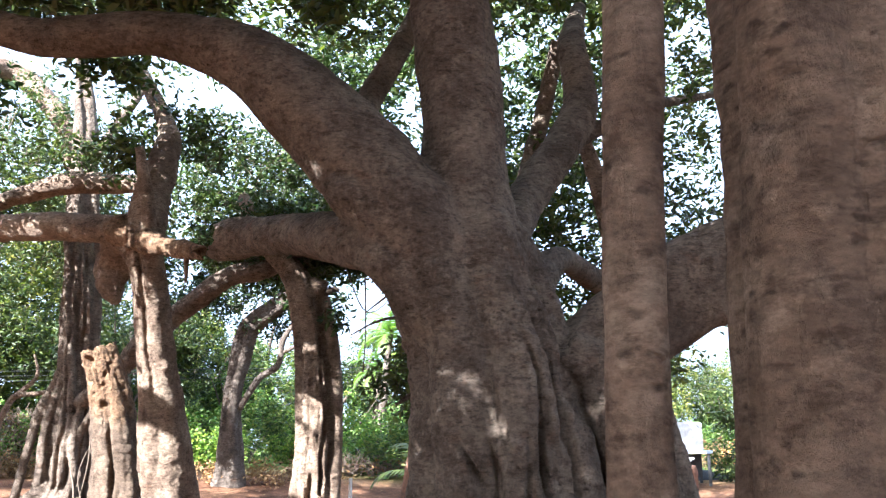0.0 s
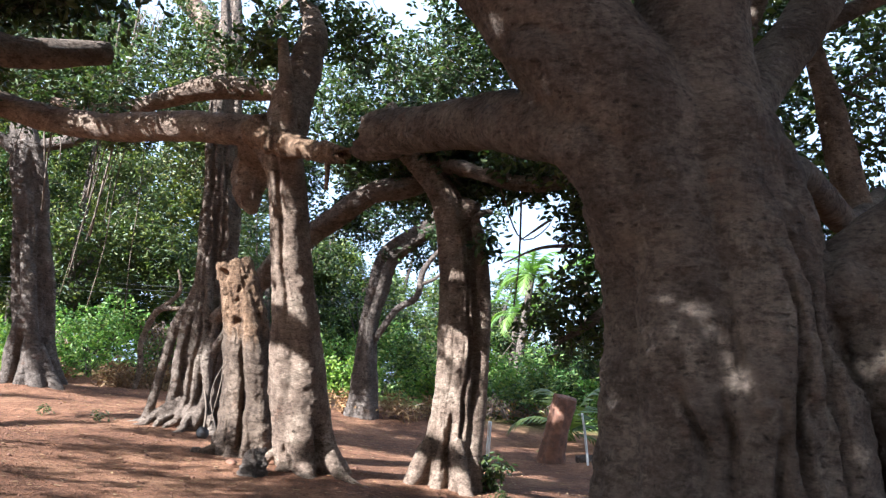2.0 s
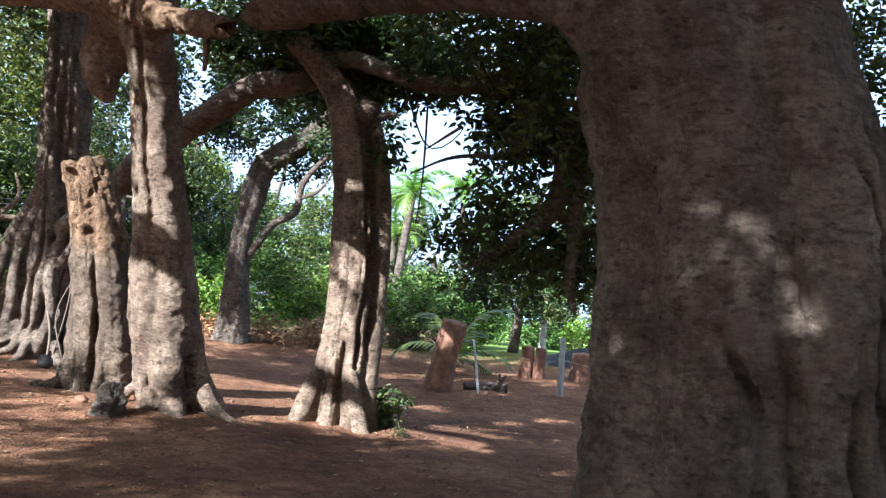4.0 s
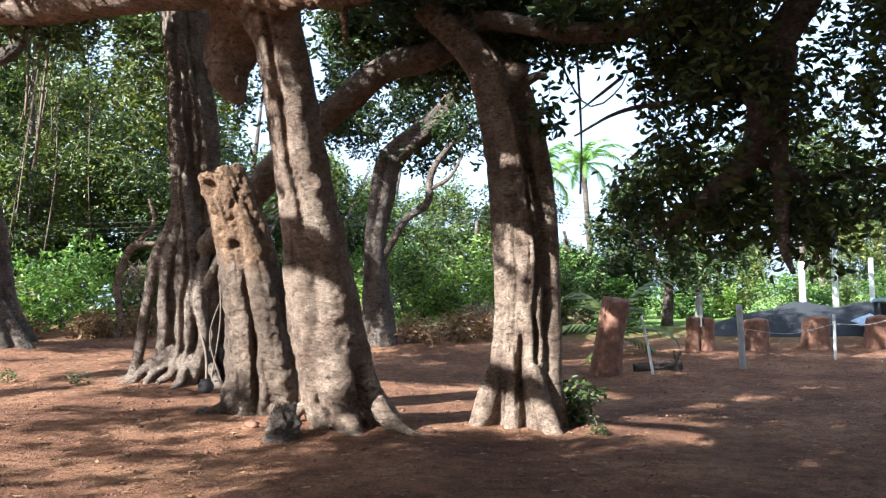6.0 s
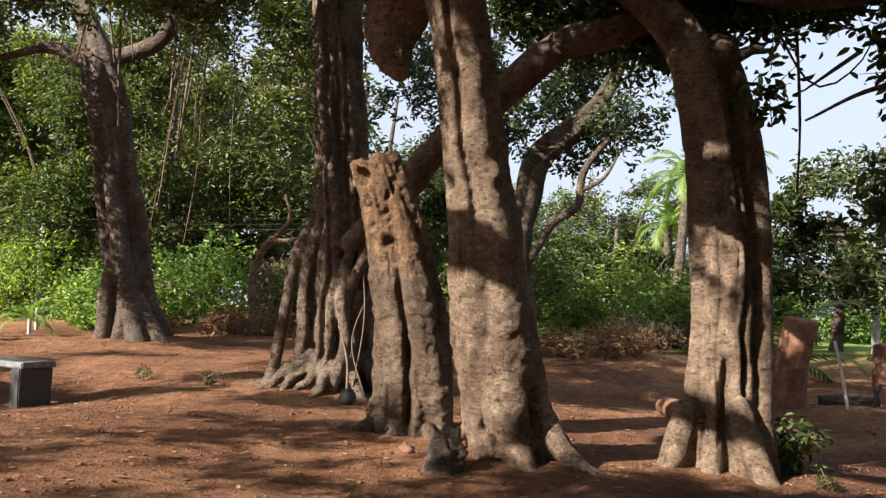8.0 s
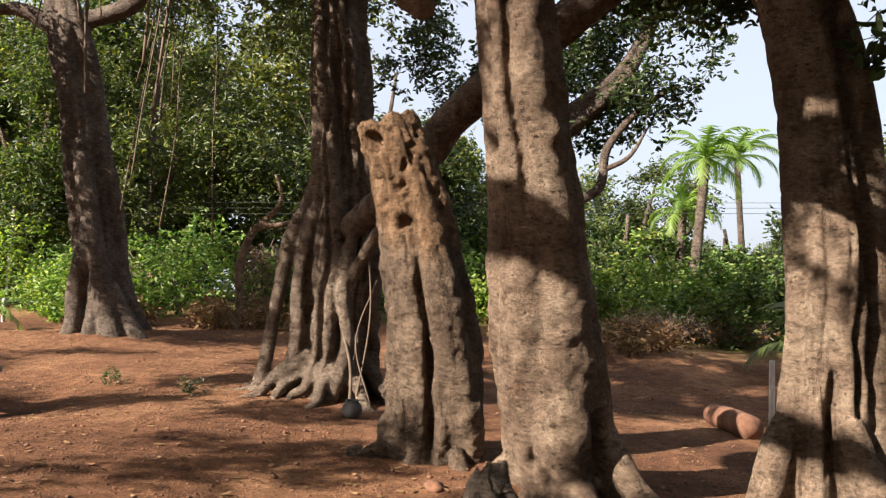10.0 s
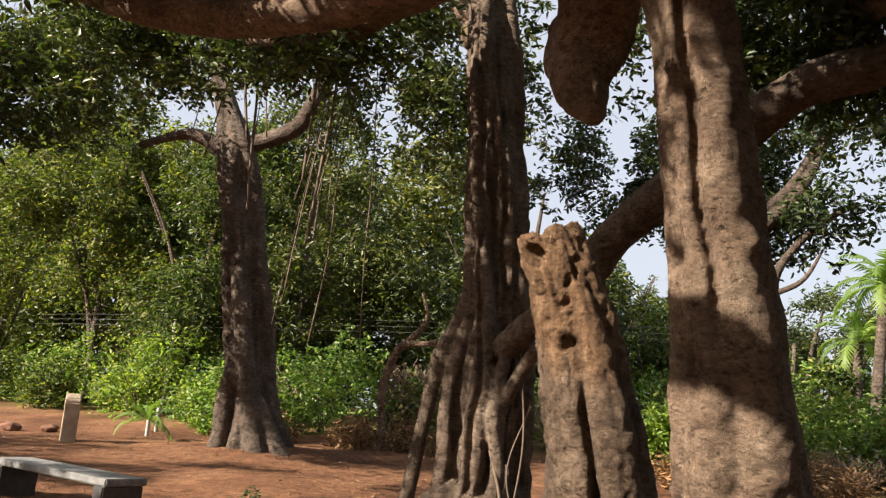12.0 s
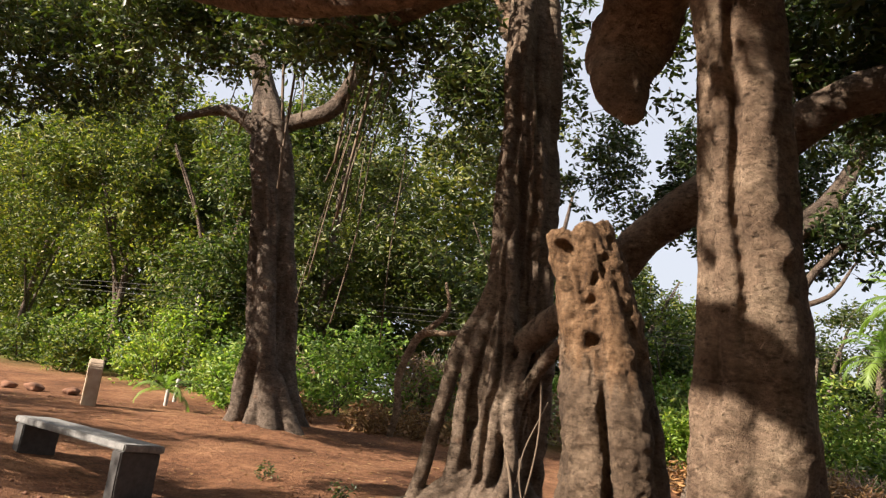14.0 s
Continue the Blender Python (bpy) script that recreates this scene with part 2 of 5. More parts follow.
MOUNDS = [(-10.4, 14.6, 1.8, -0.3), (-4.1, 13.8, 1.1, 0.1), (-2.3, 14.5, 0.9, 0.04), (-12.5, 20.5, 1.7, 0.16), (-6.9, 16.6, 1.4, 0.08), (0.3, 8.3, 1.6, 0.1), (-0.1, 19.5, 0.6, 0.14), (1.4, 20.2, 0.5, 0.05), (-0.7, 14.4, 0.7, 0.06), (-15.6, 18.9, 2.2, 0.12), (-4.6, 23.4, 1.6, 0.18)]


def spline(points, n):
    """Smooth samples along (x, y, z, radius) points, evenly by length."""
    p = np.array(points, float)
    q = np.vstack([2 * p[0] - p[1], p, 2 * p[-1] - p[-2]])
    out = []
    for i in range(1, len(q) - 2):
        a, b, c, d = q[i - 1], q[i], q[i + 1], q[i + 2]
        for u in np.linspace(0, 1, 24, endpoint=False):
            out.append(0.5 * (2 * b + (c - a) * u + (2 * a - 5 * b + 4 * c - d) * u * u + (3 * b - a - 3 * c + d) * u ** 3))
    out.append(p[-1])
    out = np.array(out)
    s = np.concatenate([[0], np.cumsum(np.linalg.norm(np.diff(out[:, :3], axis=0), axis=1))])
    t = np.linspace(0, s[-1], n)
    return np.stack([np.interp(t, s, out[:, k]) for k in range(4)], 1), t


def stem(points, rings=60, sides=48, stems=0, spread=0.55, flare=0.0, flare_len=0.6, wander=0.8, rough=0.05, seed=1, knots=(), cracks=(), jag=0.0, hollow=0.0):
    """A trunk or limb as (verts, faces), closed at both ends: a bundle of fused stems that wander round a bent spine, with root
    flare at its first point. cracks: (degrees, from, to, width, depth) along it; jag: a splintered end; hollow: how deep it is rotted out."""
    rnd = random.Random(seed)
    path, s = spline(points, rings)
    tang = np.gradient(path[:, :3], axis=0)
    tang /= np.linalg.norm(tang, axis=1)[:, None] + 1e-9
    ref = Vector((1, 0, 0)) if abs(tang[0][0]) < 0.8 else Vector((0, 1, 0))
    th = np.linspace(0, 2 * math.pi, sides, endpoint=False)
    bundle = [(2 * math.pi * (i + rnd.uniform(-0.25, 0.25)) / stems, rnd.uniform(0.8, 1.12), rnd.uniform(0, 99), rnd.uniform(0.7, 1.3)) for i in range(stems)]
    verts, frames = [], []
    for k in range(rings):
        t = Vector(tang[k])
        u = (ref - t * ref.dot(t)).normalized()
        ref = u
        v = t.cross(u)
        R = path[k][3]
        f = math.exp(-s[k] / flare_len) if flare else 0.0
        prof = np.full(sides, R * (0.66 if stems else 1.0) * (1 + 0.4 * flare * f))
        for ang, size, ph, reach in bundle:
            a = ang + wander * noise.noise((s[k] * 0.45, ph, 0.5))
            off = R * spread * size * (1 + flare * f * reach)
            rho = R * (1.06 - spread) * (0.95 + 0.3 * noise.noise((s[k] * 0.7, ph, 9.5)))
            dl = th - a
            disc = rho * rho - (off * np.sin(dl)) ** 2
            prof = np.maximum(prof, np.where((disc > 0) & (np.cos(dl) > 0), off * np.cos(dl) + np.sqrt(np.maximum(disc, 0)), 0))
        if not stems and flare:
            prof = prof * (1 + flare * f * 0.5)
        for deg, s0, s1, wid, dep in cracks:
            if s0 < s[k] < s1:
                a = radians(deg) + 0.16 * noise.noise((s[k] * 2.2, deg, 1.5))
                dl = (th - a + math.pi) % (2 * math.pi) - math.pi
                fade = min(1, (s[k] - s0) / 0.25, (s1 - s[k]) / 0.25) * (0.65 + 0.5 * noise.noise((s[k] * 3, deg, 4.5)))
                prof = prof - dep * fade * np.exp(-(dl / wid) ** 2)
        c = Vector(path[k][:3])
        frames.append((c, u, v, t, prof))
        for j in range(sides):
            d = u * math.cos(th[j]) + v * math.sin(th[j])
            r = prof[j]
            q = c + d * r
            r *= 1 + rough * (1.3 * noise.noise(q * 2.1 + Vector((seed, 0, 0))) + 0.8 * noise.noise(Vector((q.x * 7, q.y * 7, q.z * 9)) + Vector((0, seed, 0))) + 0.5 * noise.noise(q * 19) + 0.3 * noise.noise(Vector((q.x * 26, q.y * 26, q.z * 44))))
            for kx, ky, kz, kr, kd in knots:
                e = ((q.x - kx) ** 2 + (q.y - ky) ** 2 + (q.z - kz) ** 2) / (kr * kr)
                if e < 6:
                    r += kd * math.exp(-e)
            w = c + d * r
            if jag and k > rings * 0.8:
                w = w + t * jag * ((k / rings - 0.8) / 0.2) * (noise.noise((math.cos(th[j]) * 1.6 + seed, math.sin(th[j]) * 1.6, 2.2)) + 0.22 * noise.noise((math.cos(th[j]) * 4, math.sin(th[j]) * 4, seed)))
            verts.append(w)
    faces = [(k * sides + j, k * sides + (j + 1) % sides, (k + 1) * sides + (j + 1) % sides, (k + 1) * sides + j) for k in range(rings - 1) for j in range(sides)]
    last = (rings - 1) * sides
    if hollow:
        for step in range(1, 5):
            base = len(verts)
            for j in range(sides):
                w = verts[last + j]
                c, u, v, t, prof = frames[-1]
                inner = c + (w - c) * (0.78 - 0.1 * step) - t * hollow * step / 4
                verts.append(inner)
            prev = last if step == 1 else base - sides
            faces += [(prev + j, prev + (j + 1) % sides, base + (j + 1) % sides, base + j) for j in range(sides)]
        last = len(verts) - sides
        verts.append(frames[-1][0] - frames[-1][3] * hollow)
    else:
        verts.append(Vector(path[-1][:3]) + Vector(tang[-1]) * path[-1][3] * 0.25)
    e = len(verts) - 1
    faces += [(last + j, last + (j + 1) % sides, e) for j in range(sides)]
    verts.append(Vector(path[0][:3]))
    e = len(verts) - 1
    faces += [((j + 1) % sides, j, e) for j in range(sides)]
    return verts, faces


def wood(name, pieces, mat, parent, label="", voxel=0.0, smooth=2):
    """One part from stems grown together: with voxel they are fused into one skin."""
    verts, faces = [], []
    for v, f in pieces:
        k = len(verts)
        verts += v
        faces += [tuple(i + k for i in q) for q in f]
    ob = part(name, mesh_of(name, verts, faces, mat), parent, label)
    if voxel:
        m = ob.modifiers.new("fuse", "REMESH")
        m.mode, m.voxel_size, m.use_smooth_shade = "VOXEL", voxel, True
        m = ob.modifiers.new("soften", "SMOOTH")
        m.factor, m.iterations = 0.5, smooth
    return ob


def limb(points, rings=24, sides=14, rough=0.09, seed=1, **more):
    return stem(points, rings, sides, rough=rough, seed=seed, **more)


def leaves(name, twigs, size, mat, seed=1, droop=0.4, per=9, slim=0.42, spreadk=1.0):
    """Leaves along twigs given as (n, 3) starts and (n, 3) ends: folded blades with a point."""
    rs = np.random.RandomState(seed)
    a, b = twigs
    n = len(a) * per
    i = np.repeat(np.arange(len(a)), per)
    u = rs.rand(n, 1)
    base = a[i] * (1 - u) + b[i] * u + rs.randn(n, 3) * size * 0.45 * spreadk
    out = rs.randn(n, 3)
    out[:, 2] = out[:, 2] * 0.5 - droop
    out /= np.linalg.norm(out, axis=1)[:, None]
    side = np.cross(out, rs.randn(n, 3))
    side /= np.linalg.norm(side, axis=1)[:, None] + 1e-9
    nor = np.cross(side, out)
    L = size * rs.uniform(0.65, 1.25, (n, 1))
    W = L * slim * rs.uniform(0.85, 1.15, (n, 1))
    lift = nor * W * 0.3
    tip = base + out * L - nor * L * 0.12
    m1, m2 = base + out * L * 0.32, base + out * L * 0.7
    v = np.stack([base, m1 + side * W * 0.5 + lift, m2 + side * W * 0.42 + lift, tip, m2 - side * W * 0.42 + lift, m1 - side * W * 0.5 + lift], 1).reshape(-1, 3)
    k = np.arange(n)[:, None] * 6
    f = np.concatenate([k + [0, 1, 2, 3], k + [0, 3, 4, 5]], 1).reshape(-1, 4)
    me = bpy.data.meshes.new(name)
    me.vertices.add(len(v))
    me.vertices.foreach_set("co", v.astype(np.float32).ravel())
    me.loops.add(f.size)
    me.loops.foreach_set("vertex_index", f.astype(np.int32).ravel())
    me.polygons.add(len(f))
    me.polygons.foreach_set("loop_start", np.arange(0, f.size, 4, dtype=np.int32))
    me.update(calc_edges=True)
    me.validate()
    me.materials.append(mat)
    return me


# openings in the canopy, by the patch of ground (x, y, half length, half depth) that the sun reaches through them
SUN_GAPS = [(-3.33, 16.45, 0.55, 0.3), (-1.07, 15.75, 0.3, 0.25), (-0.69, 14.35, 0.55, 0.3), (0.35, 14.85, 0.5, 0.16), (2.0, 18.1, 0.55, 0.4), (0.95, 14.4, 0.4, 0.1), (-3.3, 14.9, 0.3, 0.16), (-3.0, 10.2, 0.6, 0.16),
            (-4.5, 10.3, 0.5, 0.14), (-3.6, 17.95, 0.6, 0.3), (-0.2, 17.6, 0.35, 0.4), (-0.1, 19.4, 0.45, 0.35), (1.4, 20.1, 0.6, 0.3), (-4.9, 11.8, 0.9, 0.14), (-2.9, 16.3, 0.3, 0.2), (0.9, 17.0, 0.6, 0.2),
            (-5.6, 11.7, 1.5, 0.34), (-6.6, 12.5, 1.5, 0.22), (-4.9, 10.9, 1.3, 0.3), (1.78, 9.85, 0.3, 0.36), (0.1, 16.7, 0.7, 0.5), (0.6, 17.8, 0.3, 0.6), (-7.6, 13.4, 1.4, 0.16), (-6.4, 14.5, 0.9, 0.14), (-8.6, 14.6, 1.0, 0.14), (-6.4, 10.5, 1.0, 0.24), (-9.8, 16.6, 0.9, 0.16)]


def in_gap(q):
    """Whether foliage at q would close one of those openings."""
    d = (q.z - 0.1) / math.tan(SUN_UP)
    gx, gy = q.x - SUN_TO.x * d, q.y - SUN_TO.y * d
    return any(((gx - x) / rx) ** 2 + ((gy - y) / ry) ** 2 < 1 + 0.8 * noise.noise((gx * 5, gy * 5, 2.0)) for x, y, rx, ry in SUN_GAPS)


def canopy(x0, x1, y0, y1, z, count, cover, seed):
    """Twigs of a thin, broken leaf layer: drawn-out sprays with streaks of sky between them."""
    rs = np.random.RandomState(seed)
    a = []
    while len(a) < count:
        x, y = rs.uniform(x0, x1), rs.uniform(y0, y1)
        u, v = 0.93 * x + 0.37 * y, -0.37 * x + 0.93 * y
        q = Vector((x, y, z + rs.uniform(-0.12, 0.12)))
        if noise.noise((u * 0.38, v * 1.15, seed * 2.3)) + 0.35 * noise.noise((u * 1.4, v * 2.6, seed)) > cover and not in_gap(q):
            a.append(q)
    a = np.array(a)
    d = rs.randn(len(a), 3) * (1, 1, 0.25)
    return a, a + d / np.linalg.norm(d, axis=1)[:, None] * 0.32


def cloud(blobs, seed=1, twig=0.35, gap=0.0, grain=0.9):
    """Twigs scattered in lumpy ellipsoids (x, y, z, rx, ry, rz, count), thinned by noise so that the sky shows through."""
    rs = np.random.RandomState(seed)
    starts = []
    for x, y, z, rx, ry, rz, count in blobs:
        got = 0
        tries = 0
        while got < count and tries < count * 12:
            tries += 1
            d = rs.randn(3)
            d /= np.linalg.norm(d)
            d *= rs.rand() ** 0.42
            q = Vector((x + rx * d[0], y + ry * d[1], z + rz * d[2]))
            if noise.noise(q * grain + Vector((seed * 3.7, 0, 0))) < gap or (q.z > 5 and in_gap(q)):
                continue
            starts.append(q)
            got += 1
    a = np.array(starts)
    d = rs.randn(len(a), 3)
    d[:, 2] -= 0.5
    d /= np.linalg.norm(d, axis=1)[:, None]
    return a, a + d * twig * rs.uniform(0.5, 1.2, (len(a), 1))


def sticks(name, a, b, r, mat):
    """Many thin three-sided twigs in one mesh."""
    d = b - a
    d /= np.linalg.norm(d, axis=1)[:, None] + 1e-9
    s = np.cross(d, [0.3, 0.5, 0.81])
    s /= np.linalg.norm(s, axis=1)[:, None] + 1e-9
    t = np.cross(d, s)
    rr = np.broadcast_to(np.asarray(r, float).reshape(-1, 1), (len(a), 1))
    ring = [s, -0.5 * s + 0.87 * t, -0.5 * s - 0.87 * t]
    v = np.stack([a + q * rr for q in ring] + [b + q * rr * 0.5 for q in ring], 1).reshape(-1, 3)
    f = []
    for i in range(len(a)):
        k = i * 6
        f += [(k, k + 1, k + 4, k + 3), (k + 1, k + 2, k + 5, k + 4), (k + 2, k, k + 3, k + 5)]
    return mesh_of(name, v.tolist(), f, mat)


# ---- ground ----
def build_ground():
    fine = lambda x, y: 0.006 * noise.noise((x * 11, y * 11, 1.2)) + 0.012 * max(0, noise.noise((x * 3.1, y * 3.1, 9.4)) - 0.25) if 5 < y < 25 and -18 < x < 8 else 0.0
    def line(lo, hi, step, far):
        inner = np.arange(lo, hi, step)
        grow = step * np.cumsum(1.13 ** np.arange(1, 200))
        left = lo - grow[grow < far][::-1]
        right = hi + grow[grow < far]
        return np.concatenate([left, inner, right])
    xs, ys = line(-16, 6, 0.085, 900), line(7, 23, 0.085, 900)
    nx = len(xs)
    verts = [(x, y, height(x, y) + fine(x, y)) for y in ys for x in xs]
    faces = [(j * nx + i, j * nx + i + 1, (j + 1) * nx + i + 1, (j + 1) * nx + i) for j in range(len(ys) - 1) for i in range(nx - 1)]
    ob = new("ground", mesh_of("ground", verts, faces, SOIL))
    tagged(ob, "bare reddish-brown trodden soil with dry litter under the trees", "ground", kind="structure")


build_ground()

STEM_A_SPINE = [(-7.05, 16.5, 3.3, 0.07), (-7.26, 16.48, 2.54, 0.085), (-7.43, 16.4, 2.09, 0.085), (-7.53, 16.3, 1.36, 0.07), (-7.62, 16.2, 0.6, 0.085), (-7.74, 16.15, 0.2, 0.11), (-7.8, 16.1, 0.05, 0.08)]
STEM_B_SPINE = [(-7.08, 16.5, 2.75, 0.07), (-7.25, 16.42, 2.1, 0.08), (-7.29, 16.32, 1.51, 0.08), (-7.24, 16.22, 0.95, 0.085), (-7.32, 16.1, 0.4, 0.1), (-7.5, 15.95, 0.12, 0.09)]
LEFT_BRANCH_SPINE = [(-13.41, 20.45, 6.32, 0.166), (-12.55, 20.47, 6.57, 0.162), (-12.11, 20.47, 7.21, 0.162), (-11.91, 20.48, 7.87, 0.153), (-12.15, 20.47, 8.58, 0.157)]
CROOKED_SPINE = [(-11.47, 22.58, 0.49, 0.071), (-11.34, 22.58, 1.27, 0.071), (-11.42, 22.58, 1.82, 0.071), (-11.26, 22.58, 2.37, 0.079), (-11.03, 22.59, 2.75, 0.078), (-10.44, 22.59, 2.81, 0.055)]
FAR_SPINE = [(-5.49, 22.37, 0.62, 0.44), (-5.52, 22.37, 1.84, 0.293), (-5.51, 22.37, 2.79, 0.264), (-5.37, 22.37, 3.6, 0.282), (-5.18, 22.37, 4.42, 0.296), (-4.46, 22.38, 5.03, 0.236), (-3.97, 22.39, 5.54, 0.178)]
FAR_BRANCH_SPINE = [(-5.13, 22.26, 2.7, 0.082), (-4.83, 22.27, 3.15, 0.082), (-4.39, 22.27, 3.47, 0.082), (-4.28, 22.28, 4.13, 0.07), (-3.75, 22.28, 4.8, 0.058), (-3.28, 22.29, 5.12, 0.047)]
MAIN_RIGHT_SPINE = [(0.67, 8.5, 1.88, 0.428), (1.02, 8.5, 2.23, 0.415), (1.45, 8.5, 2.54, 0.426), (1.92, 8.5, 2.82, 0.441)]
MAIN_LEFT0_SPINE = [(-1.72, 7.9, 4.29, 0.403), (-2.25, 7.9, 4.68, 0.272), (-2.76, 7.9, 4.78, 0.19), (-3.4, 7.9, 4.75, 0.17), (-4.0, 7.9, 4.82, 0.149)]
LIT_LIMB_SPINE = [(-5.7, 15.5, 6.0, 0.177), (-6.9, 15.5, 6.0, 0.2), (-7.7, 15.5, 5.8, 0.159), (-8.6, 15.5, 5.55, 0.135)]
SKY_SPINE = [(-8.85, 20.0, 7.7, 0.245), (-9.1, 20.0, 8.3, 0.25), (-9.3, 20.0, 8.95, 0.25), (-10.0, 20.0, 9.8, 0.257), (-10.8, 20.0, 10.4, 0.265)]
DEAD_SPINE = [(2.13, 12.0, 3.14, 0.18), (1.95, 12.0, 3.95, 0.165), (1.75, 12.0, 4.75, 0.14), (1.57, 12.0, 5.41, 0.1)]
MAIN_BACK_SPINE = [(0.54, 9.5, 3.91, 0.2), (0.99, 10.0, 4.64, 0.2), (1.24, 10.3, 5.2, 0.19), (1.22, 10.6, 6.1, 0.16)]
HANG_SPINE = [(0.31, 13.4, 3.95, 0.203), (0.05, 13.4, 3.56, 0.17), (0.04, 13.4, 3.15, 0.14), (-0.13, 13.4, 2.65, 0.11), (-0.43, 13.4, 2.41, 0.082), (-0.68, 13.4, 2.21, 0.054)]
HANG2_SPINE = [(0.17, 13.4, 3.04, 0.098), (0.17, 13.4, 2.43, 0.083), (0.17, 13.4, 1.88, 0.055)]

# ---- the old fig with the heavy forked trunk ----
def crown(parent, blobs, seed, size=0.115, mat=None, per=10, gap=0.0, grain=0.9, twig=0.4, slim=0.42, spreadk=1.0):
    tw = cloud(blobs, seed, twig, gap, grain)
    ob = part("crown", leaves("crown", tw, size, mat or LEAF, seed + 50, per=per, slim=slim, spreadk=spreadk), parent)
    ob["kind"] = "stuff"
    ob = part("twig_mass", sticks("twig_mass", tw[0], tw[1], 0.006, BARK), parent)
    ob["kind"] = "stuff"


def main_tree():
    t = thing("banyan_tree", "massive old grey-brown banyan with forked limbs and deeply creased trunk", "tree", at=(0.2, 8.2, 0.05))
    trunk = stem([(0.25, 8.2, -0.2, 0.86), (0.2, 8.2, 0.4, 0.79), (0.15, 8.2, 0.93, 0.73), (0.1, 8.2, 1.59, 0.69), (0.04, 8.2, 2.13, 0.67), (-0.09, 8.2, 2.56, 0.64), (-0.22, 8.2, 3.0, 0.58), (-0.3, 8.2, 3.35, 0.42)],
                 150, 300, stems=8, spread=0.62, flare=0.2, flare_len=0.9, wander=0.5, rough=0.05, seed=4,
                 cracks=[(-119, 0.2, 1.75, 0.03, 0.2), (-104, 0.4, 1.7, 0.03, 0.24), (-100, 1.5, 2.3, 0.025, 0.12), (-84, -0.1, 1.7, 0.028, 0.22), (-74, 1.2, 2.5, 0.03, 0.2), (-67, 0.2, 1.95, 0.035, 0.3), (-49, 0.2, 2.0, 0.035, 0.25), (-134, 0.0, 1.1, 0.03, 0.18), (-57, 1.5, 2.6, 0.025, 0.15), (-25, 1.7, 3.0, 0.18, 0.3), (-92, 0.0, 0.8, 0.03, 0.3)],
                 knots=[(-0.25, 7.5, 1.47, 0.06, -0.16), (-0.02, 7.47, 1.33, 0.05, -0.15), (-0.1, 7.47, 1.02, 0.05, -0.14), (0.45, 7.55, 1.42, 0.06, -0.18), (0.5, 7.55, 1.72, 0.16, 0.07), (0.46, 7.5, 1.7, 0.05, -0.2), (0.3, 7.65, 2.7, 0.12, -0.15), (-0.25, 7.5, 1.75, 0.2, 0.05)])
    lobe = stem([(1.4, 8.25, -0.2, 0.52), (1.32, 8.3, 0.5, 0.46), (1.22, 8.3, 1.01, 0.42), (1.08, 8.3, 1.52, 0.42), (0.92, 8.35, 1.97, 0.38), (0.6, 8.3, 2.2, 0.3)], 70, 90, stems=5, spread=0.6, flare=0.3, flare_len=0.5, wander=0.5, rough=0.06, seed=9,
                cracks=[(-110, 0, 1.7, 0.1, 0.3), (-75, 0, 1.9, 0.1, 0.32), (-45, 0, 1.6, 0.12, 0.25)])
    right = stem([(0.35, 8.4, 1.5, 0.4)] + MAIN_RIGHT_SPINE + [(2.5, 8.5, 3.15, 0.42), (3.2, 8.6, 3.55, 0.38), (4.4, 8.8, 4.4, 0.3), (6.5, 9.0, 5.8, 0.16)], 80, 60, stems=3, spread=0.3, rough=0.06, seed=8)
    up = stem([(-0.1, 8.2, 2.5, 0.4), (-0.16, 8.2, 3.1, 0.42), (-0.18, 8.2, 3.5, 0.38), (-0.18, 8.2, 3.95, 0.36), (-0.2, 8.2, 4.5, 0.36), (-0.3, 8.2, 5.3, 0.35), (-0.5, 8.4, 7.0, 0.26), (-0.3, 8.7, 9.0, 0.14)], 60, 60, rough=0.06, seed=5)
    left = stem([(-0.1, 8.2, 2.3, 0.42), (-0.35, 8.1, 2.75, 0.44), (-0.58, 8.0, 3.1, 0.42), (-0.92, 8.0, 3.54, 0.41), (-1.27, 7.95, 3.91, 0.38), (-1.6, 7.9, 4.22, 0.34), (-2.05, 7.9, 4.58, 0.27)] + MAIN_LEFT0_SPINE[2:] + [(-5.5, 7.6, 5.3, 0.13), (-8.0, 7.2, 6.2, 0.08)], 90, 60, rough=0.06, seed=6)
    arm = stem([(-0.2, 8.1, 2.2, 0.3), (-0.5, 7.95, 2.55, 0.26)] + [(-0.84, 7.9, 2.87, 0.2), (-1.24, 8.4, 3.14, 0.2), (-1.71, 9.2, 3.39, 0.2), (-2.25, 9.9, 3.57, 0.205), (-2.68, 10.3, 3.62, 0.21)], 70, 44, rough=0.13, seed=7, jag=0.4, hollow=0.5)
    hump = stem([(-0.75, 7.85, 3.05, 0.2), (-1.05, 7.75, 3.3, 0.16), (-1.25, 7.8, 3.42, 0.1)], 14, 20, rough=0.2, seed=77)
    wood("trunk", [trunk, lobe, right, up, left, arm, hump], BARK, t, voxel=0.016, smooth=0)
